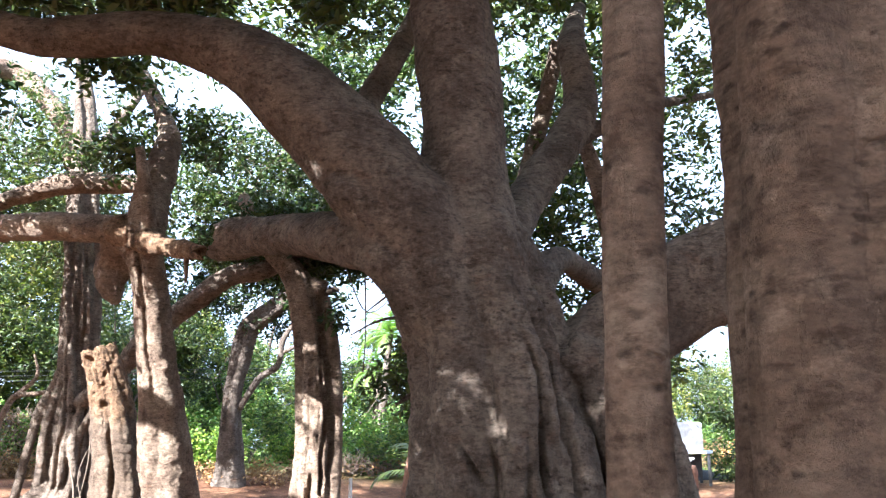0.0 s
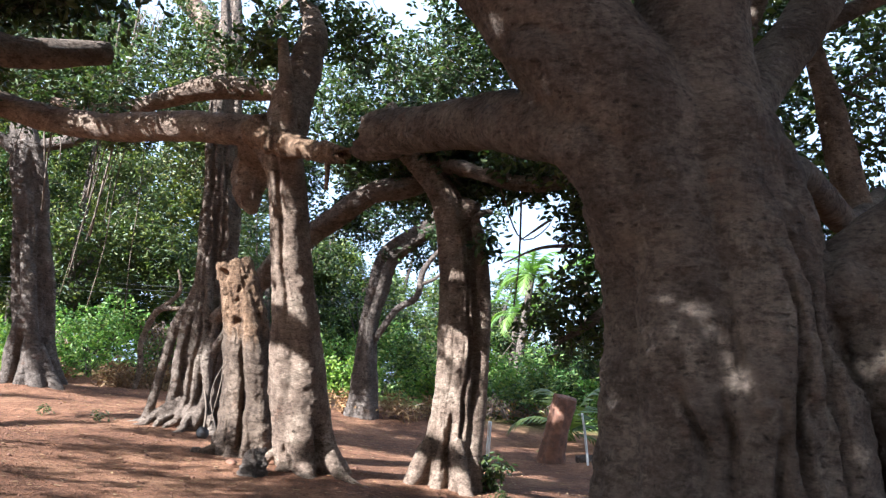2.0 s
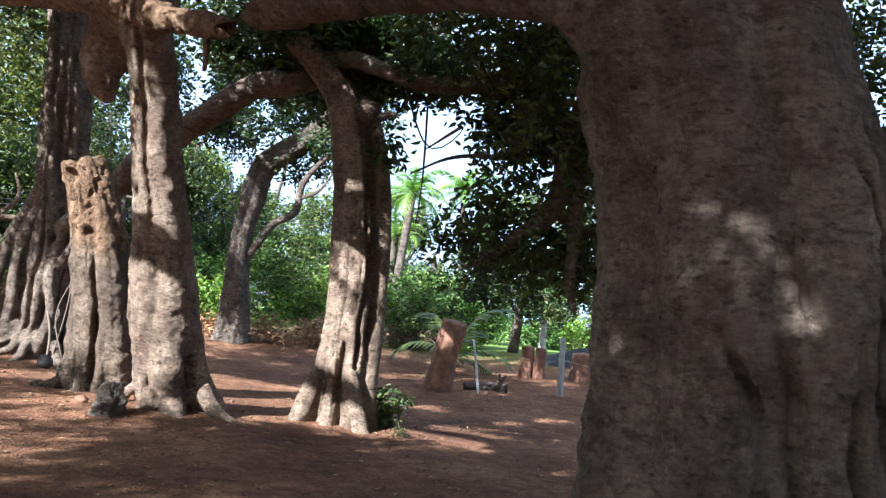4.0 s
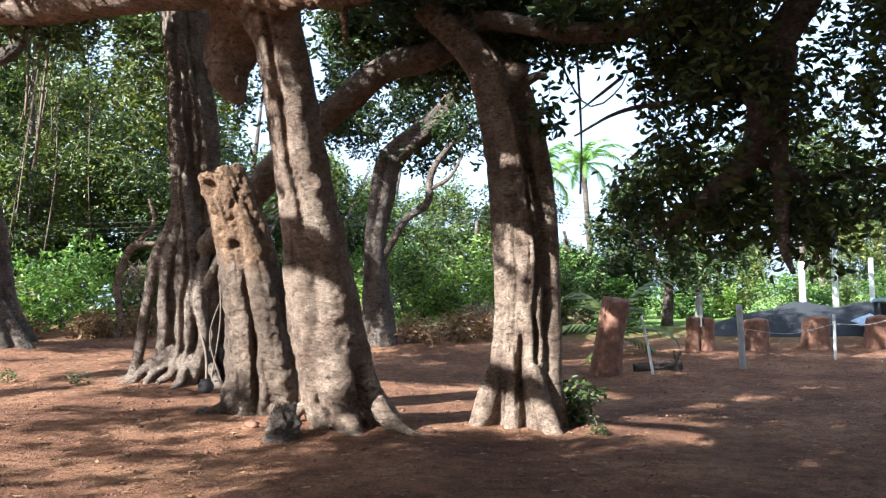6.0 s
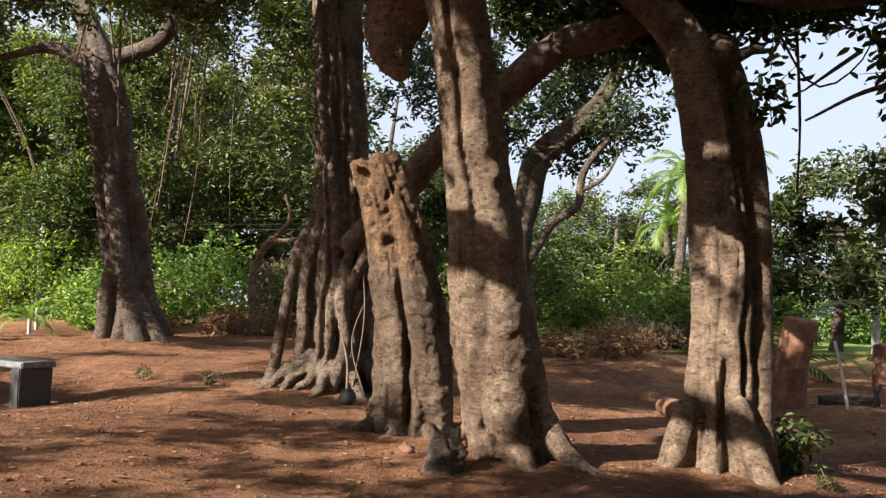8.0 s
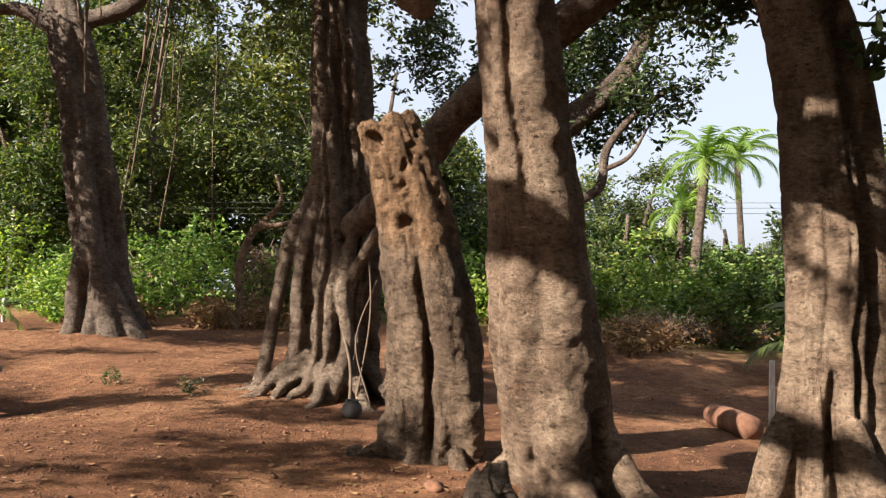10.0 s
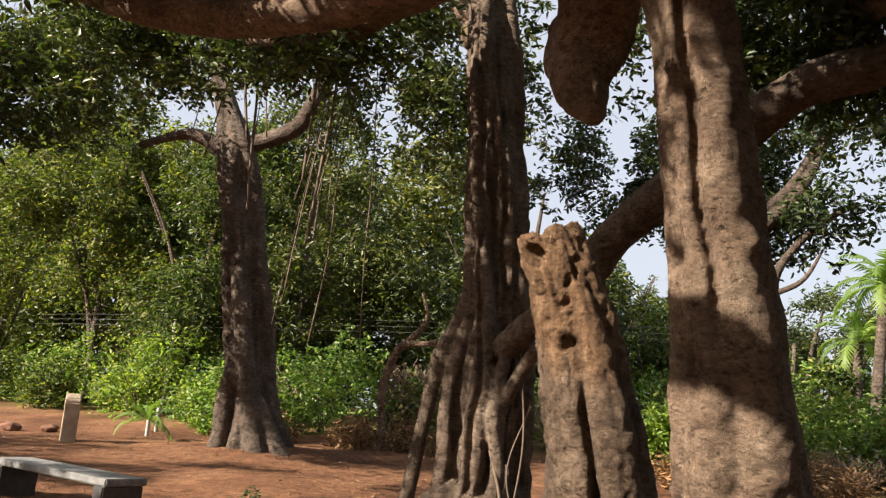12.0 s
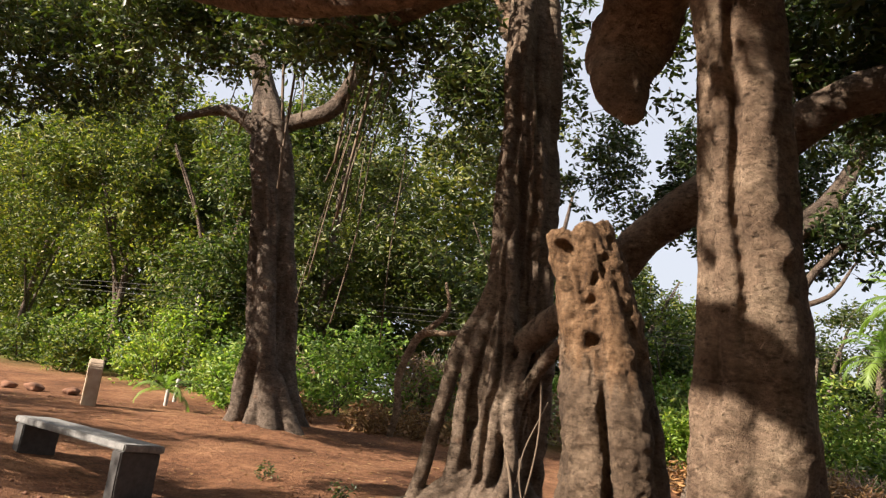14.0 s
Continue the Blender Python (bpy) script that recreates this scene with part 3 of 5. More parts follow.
    part_of = [limb([(0.0, 8.6, 2.9, 0.26)] + MAIN_BACK_SPINE + [(1.6, 12.0, 7.4, 0.1)], 50, 24, seed=10), limb([(1.2, 10.9, 4.95, 0.11), (1.7, 11.1, 5.29, 0.085), (2.24, 11.2, 5.57, 0.075), (3.4, 12.0, 6.1, 0.045)], seed=11),
               limb([(-0.5, 8.5, 3.4, 0.22), (-1.2, 9.8, 4.6, 0.17), (-1.22, 10.4, 5.2, 0.16), (-0.96, 10.6, 5.84, 0.14), (-0.7, 10.8, 6.5, 0.12), (-0.5, 11.4, 7.6, 0.07)], seed=12),
               limb([(0.3, 8.7, 2.6, 0.26), (0.78, 9.5, 3.2, 0.13), (1.31, 10.5, 3.22, 0.13), (1.86, 11.5, 3.28, 0.12), (2.5, 12.6, 3.9, 0.07)], seed=13)]
    for q in part_of:
        wood("limb", [q], BARK, t)
    wood("dead_stem", [stem([(2.3, 12.0, 2.5, 0.19)] + DEAD_SPINE + [(1.45, 12.0, 5.9, 0.06)], 40, 24, stems=3, spread=0.5, rough=0.08, seed=19)], BARK_PALE, t)
    wood("branch", [limb([(1.3, 12.0, 6.9, 0.1), (1.0, 12.6, 5.6, 0.13), (0.62, 13.1, 4.5, 0.14)] + HANG_SPINE[1:] + [(-1.0, 13.4, 2.0, 0.025)], 50, 16, seed=14)], BARK, t)
    wood("branch", [limb([(0.25, 13.3, 3.7, 0.1)] + HANG2_SPINE + [(0.25, 13.4, 1.6, 0.02)], 30, 12, seed=15)], BARK, t)
    wood("branch", [limb([(0.05, 13.4, 3.4, 0.05), (-0.5, 13.5, 3.3, 0.035), (-1.2, 13.6, 3.25, 0.02), (-1.7, 13.8, 3.05, 0.01)], seed=16)], BARK, t)
    wood("branch", [limb([(-0.1, 13.4, 2.7, 0.06), (0.5, 13.6, 2.5, 0.05), (1.2, 13.8, 2.6, 0.04), (2.0, 14.0, 2.4, 0.02)], seed=166)], BARK, t)
    rs = random.Random(3)
    for k in range(14):
        a = Vector((rs.uniform(-1.2, 3.5), rs.uniform(12.3, 14.8), rs.uniform(3.2, 5.5)))
        b = a + Vector((rs.uniform(-0.8, 0.8), rs.uniform(-0.4, 0.4), rs.uniform(-0.9, 0.5)))
        wood("twig", [limb([(*a, 0.025), (*a.lerp(b, 0.5), 0.02), (*b, 0.008)], 8, 6, seed=500 + k)], BARK, t)
    crown(t, [(1.6, 13.7, 4.0, 2.8, 1.5, 2.0, 1050), (-0.6, 13.7, 4.9, 1.6, 1.2, 0.8, 500), (-0.7, 13.5, 2.5, 0.7, 0.7, 0.5, 110), (-0.3, 13.9, 3.7, 0.9, 0.8, 0.8, 260), (0.9, 13.8, 2.3, 1.6, 1.0, 0.5, 220), (-9.1, 20.5, 6.3, 1.6, 1.2, 1.8, 330), (-3.6, 19.0, 6.3, 1.4, 1.0, 1.2, 240), (3.5, 13.8, 6.8, 4.3, 2.6, 2.4, 600), (-0.6, 11.5, 8.0, 2.6, 2.2, 1.5, 500), (4.5, 10.5, 6.2, 2.5, 2.8, 1.4, 260)], 21, gap=-0.05)
    # the part of the crown that spreads over the path and shades it
    wood("limb", [limb([(-8.0, 7.2, 6.1, 0.1), (-8.3, 8.8, 5.6, 0.2), (-7.75, 10.2, 4.95, 0.22), (-7.3, 11.0, 4.7, 0.2), (-6.6, 12.0, 5.1, 0.14)], 30, 16, seed=161)], BARK, t)
    crown(t, [(-4.3, 3.8, 6.4, 1.3, 1.1, 0.5, 420), (-5.6, 3.4, 6.6, 3.6, 2.8, 0.9, 1300), (-3.0, 5.3, 6.4, 1.9, 1.7, 0.7, 650), (-8.2, 1.3, 6.7, 2.6, 2.2, 0.8, 700), (-10.6, 11.8, 7.0, 1.8, 1.4, 0.6, 120), (-8.2, 12.3, 6.4, 1.7, 1.2, 0.5, 330), (-18.3, 17.4, 6.9, 2.6, 2.4, 1.2, 400), (-10.2, 3.0, 6.8, 3.2, 2.8, 0.9, 380), (-1.0, 0.6, 6.8, 3.6, 3.0, 0.9, 700), (2.8, 4.6, 6.8, 3.0, 3.0, 0.9, 600), (-5.0, -2.5, 7.0, 4.5, 3.0, 1.0, 1500), (-2.6, 8.0, 7.6, 2.6, 2.4, 0.7, 800), (3.5, -1.5, 7.0, 4, 3, 1.0, 700), (1.5, 7.5, 8.0, 3.5, 2.6, 0.8, 900), (-6.0, 6.8, 8.6, 3.2, 2.4, 0.7, 800), (6.5, 6.5, 7.6, 2.6, 3.0, 0.9, 600), (-1, -7, 7, 6, 3, 1.5, 700)], 28, size=0.17, gap=-0.12, grain=0.6)
    crown(t, [(-8.0, 9.6, 6.3, 0.5, 0.4, 0.3, 100), (-7.5, 10.7, 6.6, 1.9, 1.0, 0.3, 600), (-4.6, 11.9, 6.6, 1.1, 0.7, 0.3, 60), (-1.5, 16.0, 8.5, 2.2, 1.5, 2.0, 650), (1.7, 15.0, 7.0, 2.0, 1.5, 2.2, 520), (-11.5, -3, 7.4, 4, 3.5, 1.0, 350)], 29, size=0.15, gap=-0.2, grain=0.7)
    for k, field in enumerate(((-21.0, -11.7, 0.5, 11.6, 6.5, 1000, 0.22, 33), (-7.2, -1.5, 3.6, 10.4, 6.4, 1500, -0.3, 37), (-10.6, -7.2, 2.2, 6.0, 6.4, 620, -0.3, 43), (-9.0, 5.0, 6.0, 13.0, 7.8, 2400, -0.3, 41))):
        tw = canopy(*field)
        part("crown", leaves("crown", tw, 0.17, LEAF, 34 + k, per=10, droop=0.1), t)["kind"] = "stuff"
        part("twig_mass", sticks("twig_mass", tw[0], tw[1], 0.006, BARK), t)["kind"] = "stuff"


def prop_trunks():
    t = thing("young_banyan", "slim pale banyan prop root standing by itself", "tree trunk", at=(-0.08, 3.32, 0.05))
    wood("trunk", [stem([(-0.05, 3.25, -0.1, 0.085), (-0.05, 3.25, 0.6, 0.07), (-0.04, 3.25, 1.38, 0.063), (-0.025, 3.25, 1.85, 0.061), (-0.005, 3.25, 2.2, 0.062), (0.03, 3.27, 2.8, 0.06), (0.2, 3.43, 4.0, 0.06), (0.55, 4.13, 5.6, 0.08)], 70, 36, flare=0.5, flare_len=0.2, rough=0.08, seed=17, knots=[(-0.05, 3.26, 1.5, 0.03, -0.02)])], BARK_PALE, t)
    t = thing("young_banyan", "thick pale banyan prop trunk of fused stems", "tree trunk", at=(0.33, 3.4, 0.05))
    wood("trunk", [stem([(0.33, 3.33, -0.1, 0.27), (0.34, 3.33, 0.6, 0.225), (0.36, 3.33, 1.4, 0.21), (0.39, 3.33, 1.9, 0.21), (0.42, 3.33, 2.4, 0.22), (0.5, 3.43, 4.0, 0.2), (0.75, 3.93, 5.6, 0.2)], 80, 70, stems=5, spread=0.5, flare=0.3, flare_len=0.3, wander=0.5, rough=0.06, seed=18, knots=[(0.24, 3.2, 2.05, 0.06, -0.04)])], BARK_PALE, t)


def leaning_fig():
    t = thing("fig_tree", "leaning pale-barked fig, knobbly trunk and spreading roots", "tree", "fig trunks of the grove", at=(-4.05, 13.85, 0.12))
    pieces = [stem([(-3.98, 13.95, -0.15, 0.56), (-4.03, 13.88, 0.14, 0.45), (-4.12, 13.73, 0.5, 0.41), (-4.19, 13.58, 1.0, 0.385), (-4.24, 13.43, 1.5, 0.36), (-4.27, 13.28, 2.0, 0.315), (-4.31, 13.13, 2.5, 0.282), (-4.36, 12.99, 3.0, 0.27), (-4.4, 12.86, 3.5, 0.268), (-4.46, 12.73, 4.0, 0.275), (-4.5, 12.66, 4.35, 0.28)],
                   160, 130, stems=6, spread=0.5, flare=0.24, flare_len=0.3, wander=0.9, rough=0.06, seed=41,
                   cracks=[(-95, 2.3, 4.6, 0.12, 0.15), (-112, 0.0, 0.95, 0.07, 0.2), (-90, 0.0, 0.8, 0.06, 0.2), (-62, 0.0, 0.9, 0.1, 0.26), (-40, 0.0, 1.1, 0.1, 0.24), (-125, 1.9, 2.5, 0.12, 0.1), (-135, 0.0, 0.6, 0.08, 0.16)],
                   knots=[(-4.52, 13.06, 1.95, 0.1, 0.05), (-4.4, 13.08, 2.1, 0.06, -0.06), (-4.0, 13.2, 1.5, 0.12, 0.04), (-3.95, 13.35, 1.1, 0.1, 0.05), (-4.3, 13.1, 1.3, 0.08, 0.03), (-4.1, 12.9, 2.5, 0.08, 0.04)])]
    for k, pts in enumerate(([(-4.0, 13.75, 0.95, 0.08), (-3.8, 13.64, 0.55, 0.1), (-3.62, 13.54, 0.27, 0.09), (-3.35, 13.45, 0.1, 0.065), (-3.0, 13.38, 0.02, 0.04)],
                             [(-4.3, 13.65, 0.5, 0.05), (-4.5, 13.6, 0.36, 0.055), (-4.58, 13.57, 0.24, 0.05), (-4.66, 13.52, 0.14, 0.055), (-4.74, 13.46, 0.05, 0.05)],
                             [(-4.1, 13.6, 0.45, 0.14), (-3.95, 13.35, 0.15, 0.14), (-3.82, 13.15, 0.03, 0.1), (-3.75, 13.0, -0.05, 0.06)],
                             [(-4.2, 13.55, 0.4, 0.1), (-4.26, 13.38, 0.16, 0.1), (-4.3, 13.2, 0.06, 0.07), (-4.33, 13.08, -0.02, 0.04)])):
        pieces.append(limb(pts, 18, 18, rough=0.14, seed=50 + k))
    pieces.append(stem([(-4.48, 12.7, 3.95, 0.22), (-4.72, 12.72, 4.3, 0.23), (-5.05, 12.78, 4.43, 0.215), (-6.25, 13.15, 4.56, 0.2), (-7.6, 13.45, 4.62, 0.2), (-9.1, 13.6, 4.92, 0.19), (-11.0, 13.4, 5.6, 0.15), (-13.4, 13.0, 6.4, 0.08)], 70, 32, rough=0.1, seed=55))
    pieces.append(stem([(-4.5, 12.7, 4.1, 0.27), (-4.48, 12.85, 4.9, 0.26), (-4.4, 13.0, 5.54, 0.21), (-4.45, 13.2, 6.1, 0.15), (-5.2, 13.8, 7.4, 0.1)], 40, 36, rough=0.12, seed=56))
    pieces.append(stem([(-4.7, 12.9, 4.35, 0.26), (-4.98, 13.3, 4.34, 0.28), (-5.2, 13.58, 4.14, 0.28), (-5.25, 13.6, 3.88, 0.235), (-5.2, 13.58, 3.68, 0.15), (-5.12, 13.55, 3.5, 0.06)], 30, 36, rough=0.22, seed=59))
    wood("trunk", pieces, BARK_PALE, t, voxel=0.018, smooth=3)
    wood("broken_limb", [stem([(-4.86, 12.78, 4.4, 0.22), (-4.62, 12.6, 4.26, 0.2), (-4.25, 12.25, 4.1, 0.165), (-3.95, 12.0, 3.98, 0.135), (-3.62, 11.75, 3.87, 0.115), (-3.36, 11.56, 3.78, 0.08)], 50, 32, rough=0.26, seed=57, jag=0.3, hollow=0.2)], ROT, t, "pale broken limb with splintered rotten end")
    wood("splinter", [limb([(-3.6, 11.75, 3.86, 0.04), (-3.56, 11.72, 3.66, 0.03), (-3.55, 11.7, 3.43, 0.02)], 12, 8, rough=0.2, seed=571)], ROT, t)
    wood("stub", [limb([(-4.35, 12.45, 4.15, 0.14), (-4.33, 12.32, 4.6, 0.1), (-4.5, 12.3, 5.45, 0.065)], 20, 14, rough=0.14, seed=58)], BARK_PALE, t)
    wood("limb", [limb([(-4.45, 13.2, 5.4, 0.17), (-5.0, 14.6, 5.8, 0.17)] + LIT_LIMB_SPINE + [(-10.0, 15.8, 5.8, 0.07)], 40, 20, seed=60)], BARK_PALE, t)
    crown(t, [(-7.2, 15.2, 6.5, 2.0, 1.0, 0.4, 90), (-9.8, 13.4, 6.4, 2.3, 1.8, 0.9, 260), (-12.2, 12.6, 6.6, 2.4, 2.2, 1.1, 480), (-4.0, 14.4, 8.2, 2.0, 1.6, 0.9, 130), (-8.6, 15.6, 5.6, 1.4, 0.6, 0.5, 180), (-8.6, 12.7, 5.2, 1.8, 0.5, 0.4, 240), (-4.4, 13.6, 6.1, 1.0, 0.7, 0.7, 120), (-4.9, 12.9, 5.7, 0.6, 0.4, 0.4, 50)], 22, gap=0.0)


def dead_stump():
    t = thing("dead_stump", "tall rotten broken fig stump, hollow and full of holes", "tree stump", at=(-5.22, 14.4, 0.2))
    rnd = random.Random(62)
    holes = []
    for _ in range(60):
        a, z = radians(rnd.uniform(-150, -15)), 1.95 + 0.95 * rnd.random() ** 0.8
        r = 0.29 - 0.07 * (z - 2.0)
        holes.append((-5.38 - 0.24 * (z - 2.0) + r * math.cos(a), 14.4 + r * math.sin(a), z, rnd.uniform(0.012, 0.03), -rnd.uniform(0.03, 0.09)))
    holes += [(-5.72, 14.17, 2.72, 0.06, -0.24), (-5.42, 14.12, 2.07, 0.045, -0.2), (-5.34, 14.12, 2.08, 0.035, -0.16), (-5.5, 14.13, 2.34, 0.035, -0.14), (-5.3, 14.12, 2.42, 0.035, -0.14), (-5.26, 14.14, 2.28, 0.03, -0.14), (-5.42, 14.12, 2.55, 0.03, -0.12)]
    body = stem([(-5.2, 14.4, -0.1, 0.5), (-5.2, 14.4, 0.16, 0.44), (-5.22, 14.4, 0.5, 0.38), (-5.26, 14.4, 1.0, 0.345), (-5.31, 14.4, 1.5, 0.315), (-5.38, 14.4, 2.0, 0.3), (-5.5, 14.4, 2.5, 0.275), (-5.6, 14.4, 2.8, 0.265), (-5.66, 14.4, 2.95, 0.255)], 190, 150, stems=6, spread=0.34, flare=0.25, flare_len=0.25, wander=0.3, rough=0.11, seed=64, knots=holes, jag=0.1, hollow=0.5,
                cracks=[(-76, 0.25, 1.95, 0.1, 0.24), (-112, 0.0, 0.9, 0.06, 0.12), (-25, 0.2, 1.8, 0.08, 0.12), (-58, 1.7, 3.0, 0.05, 0.14), (-100, 1.7, 2.8, 0.04, 0.1), (-122, 2.3, 3.0, 0.05, 0.1)])
    side = stem([(-4.9, 14.3, -0.05, 0.19), (-4.93, 14.27, 0.4, 0.18), (-5.0, 14.23, 0.9, 0.17), (-5.12, 14.2, 1.5, 0.15), (-5.26, 14.22, 2.05, 0.12), (-5.4, 14.26, 2.5, 0.08)], 80, 50, stems=3, spread=0.4, rough=0.16, seed=65)
    rear = limb([(-4.98, 14.5, 0.0, 0.17), (-4.97, 14.55, 0.7, 0.15), (-5.04, 14.55, 1.4, 0.13), (-5.22, 14.5, 2.1, 0.1)], 40, 24, rough=0.16, seed=66)
    wood("trunk", [body, side, rear], ROT, t, voxel=0.014, smooth=1)
    for k, pts in enumerate(([(-5.45, 14.25, 0.35, 0.09), (-5.68, 14.1, 0.2, 0.08), (-5.85, 13.98, 0.1, 0.05)], [(-5.2, 14.1, 0.3, 0.09), (-5.3, 13.9, 0.16, 0.07), (-5.4, 13.75, 0.06, 0.04)], [(-4.95, 14.1, 0.3, 0.08), (-4.85, 13.92, 0.16, 0.07), (-4.8, 13.8, 0.08, 0.04)])):
        wood("root", [limb(pts, 12, 14, rough=0.2, seed=670 + k)], ROT, t)


def strangler():
    t = thing("banyan_tree", "tall dark banyan trunk of many fused aerial roots", "tree", at=(-6.9, 16.58, 0.3))
    pieces = [stem([(-6.93, 16.55, 0.11, 0.6), (-6.91, 16.55, 0.43, 0.5), (-6.88, 16.55, 0.83, 0.44), (-6.86, 16.55, 1.17, 0.427), (-6.83, 16.55, 2.06, 0.385), (-6.9, 16.55, 3.03, 0.352), (-6.98, 16.55, 4.18, 0.345), (-7.11, 16.55, 5.58, 0.33), (-7.24, 16.63, 7.28, 0.236), (-7.61, 16.9, 9.11, 0.127)],
                   150, 130, stems=8, spread=0.74, flare=0.25, flare_len=0.4, wander=1.1, rough=0.06, seed=71,
                   cracks=[(-150, 0.1, 5.0, 0.08, 0.2), (-137, 1.0, 7.0, 0.07, 0.18), (-118, 0.1, 4.0, 0.07, 0.2), (-96, 0.3, 6.5, 0.07, 0.2), (-74, 0.1, 5.5, 0.07, 0.2), (-52, 0.6, 7.0, 0.1, 0.15), (-30, 0.3, 4.0, 0.09, 0.13)])]
    for k, pts in enumerate((STEM_A_SPINE, STEM_B_SPINE,
                             [(-6.56, 16.23, 2.46, 0.064), (-6.69, 16.14, 1.55, 0.073), (-6.6, 16.1, 0.91, 0.073), (-6.78, 15.96, 0.28, 0.091)],
                             [(-5.77, 15.47, 2.35, 0.045), (-6.23, 15.92, 2.14, 0.068), (-6.6, 16.19, 1.64, 0.064), (-6.69, 16.19, 1.19, 0.054)])):
        pieces.append(limb(pts, 40, 20, rough=0.16, seed=80 + k))
    rnd = random.Random(5)
    for k in range(15):
        a = radians(-185 + k * 14 + rnd.uniform(-8, 8))
        r0, r1 = 0.36, rnd.uniform(0.75, 1.35)
        d = Vector((math.cos(a), math.sin(a), 0))
        side = Vector((-d.y, d.x, 0)) * rnd.uniform(-0.25, 0.25)
        pts = []
        for i in range(6):
            q = Vector((-6.92, 16.58, 0)) + d * (r0 + (r1 - r0) * i / 5) + side * (i / 5) ** 2 + Vector((rnd.uniform(-0.05, 0.05), rnd.uniform(-0.05, 0.05), 0))
            pts.append((q.x, q.y, height(q.x, q.y) + 0.42 * (1 - i / 5) ** 2 - 0.012 * i, 0.078 - 0.009 * i))
        pieces.append(limb(pts, 22, 16, rough=0.22, seed=90 + k))
    wood("trunk", pieces, BARK, t, voxel=0.018, smooth=2)
    for k, pts in enumerate(([(-6.46, 16.19, 2.19, 0.011), (-6.33, 16.01, 1.27, 0.011), (-6.43, 15.92, 0.37, 0.011)], [(-6.33, 16.19, 1.64, 0.009), (-6.46, 15.96, 1, 0.009), (-6.23, 15.83, 0.36, 0.009)], [(-6.69, 16.1, 1.19, 0.018), (-6.51, 15.96, 0.73, 0.018), (-6.46, 15.83, 0.27, 0.018)])):
        wood("root", [limb(pts, 14, 6, seed=970 + k)], ROOT, t)
    wood("limb", [limb([(-6.7, 16.3, 2.2, 0.13), (-6.1, 15.8, 2.5, 0.15), (-5.64, 15.6, 2.9, 0.165), (-5.29, 15.4, 3.24, 0.17), (-4.46, 15.2, 3.83, 0.175), (-3.87, 15.0, 4.2, 0.175), (-3.27, 14.8, 4.28, 0.16), (-2.6, 14.9, 4.6, 0.12), (-1.2, 15.2, 5.5, 0.08)], 50, 28, rough=0.11, seed=99)], BARK, t)
    wood("limb", [limb([(-7.15, 16.64, 5.28, 0.2), (-7.71, 17.63, 6.48, 0.218)] + SKY_SPINE + [(-11.72, 18.66, 10.08, 0.127)], 40, 20, seed=98)], BARK_PALE, t)
    wood("limb", [limb([(-8.18, 18.71, 7.41, 0.136), (-7.81, 18.72, 7.86, 0.127), (-7.54, 18.72, 8.41, 0.109), (-6.91, 18.73, 9.49, 0.073)], seed=97)], BARK, t)
    crown(t, [(-5.8, 17.29, 6.56, 1.82, 1.27, 1.45, 230), (-3.25, 16.87, 6.64, 2.36, 1.82, 1.54, 1050), (-2.69, 15.42, 4.89, 1.82, 0.91, 0.73, 520), (-3.6, 15.7, 5.0, 1.2, 0.7, 0.5, 260), (-9.42, 16.42, 6.21, 1.82, 1.09, 0.64, 150), (-9, 19.15, 9.15, 2.72, 1.82, 0.91, 90), (-11.24, 16.85, 7.78, 2.27, 1.45, 0.73, 240)], 23, size=0.11, gap=0.0)


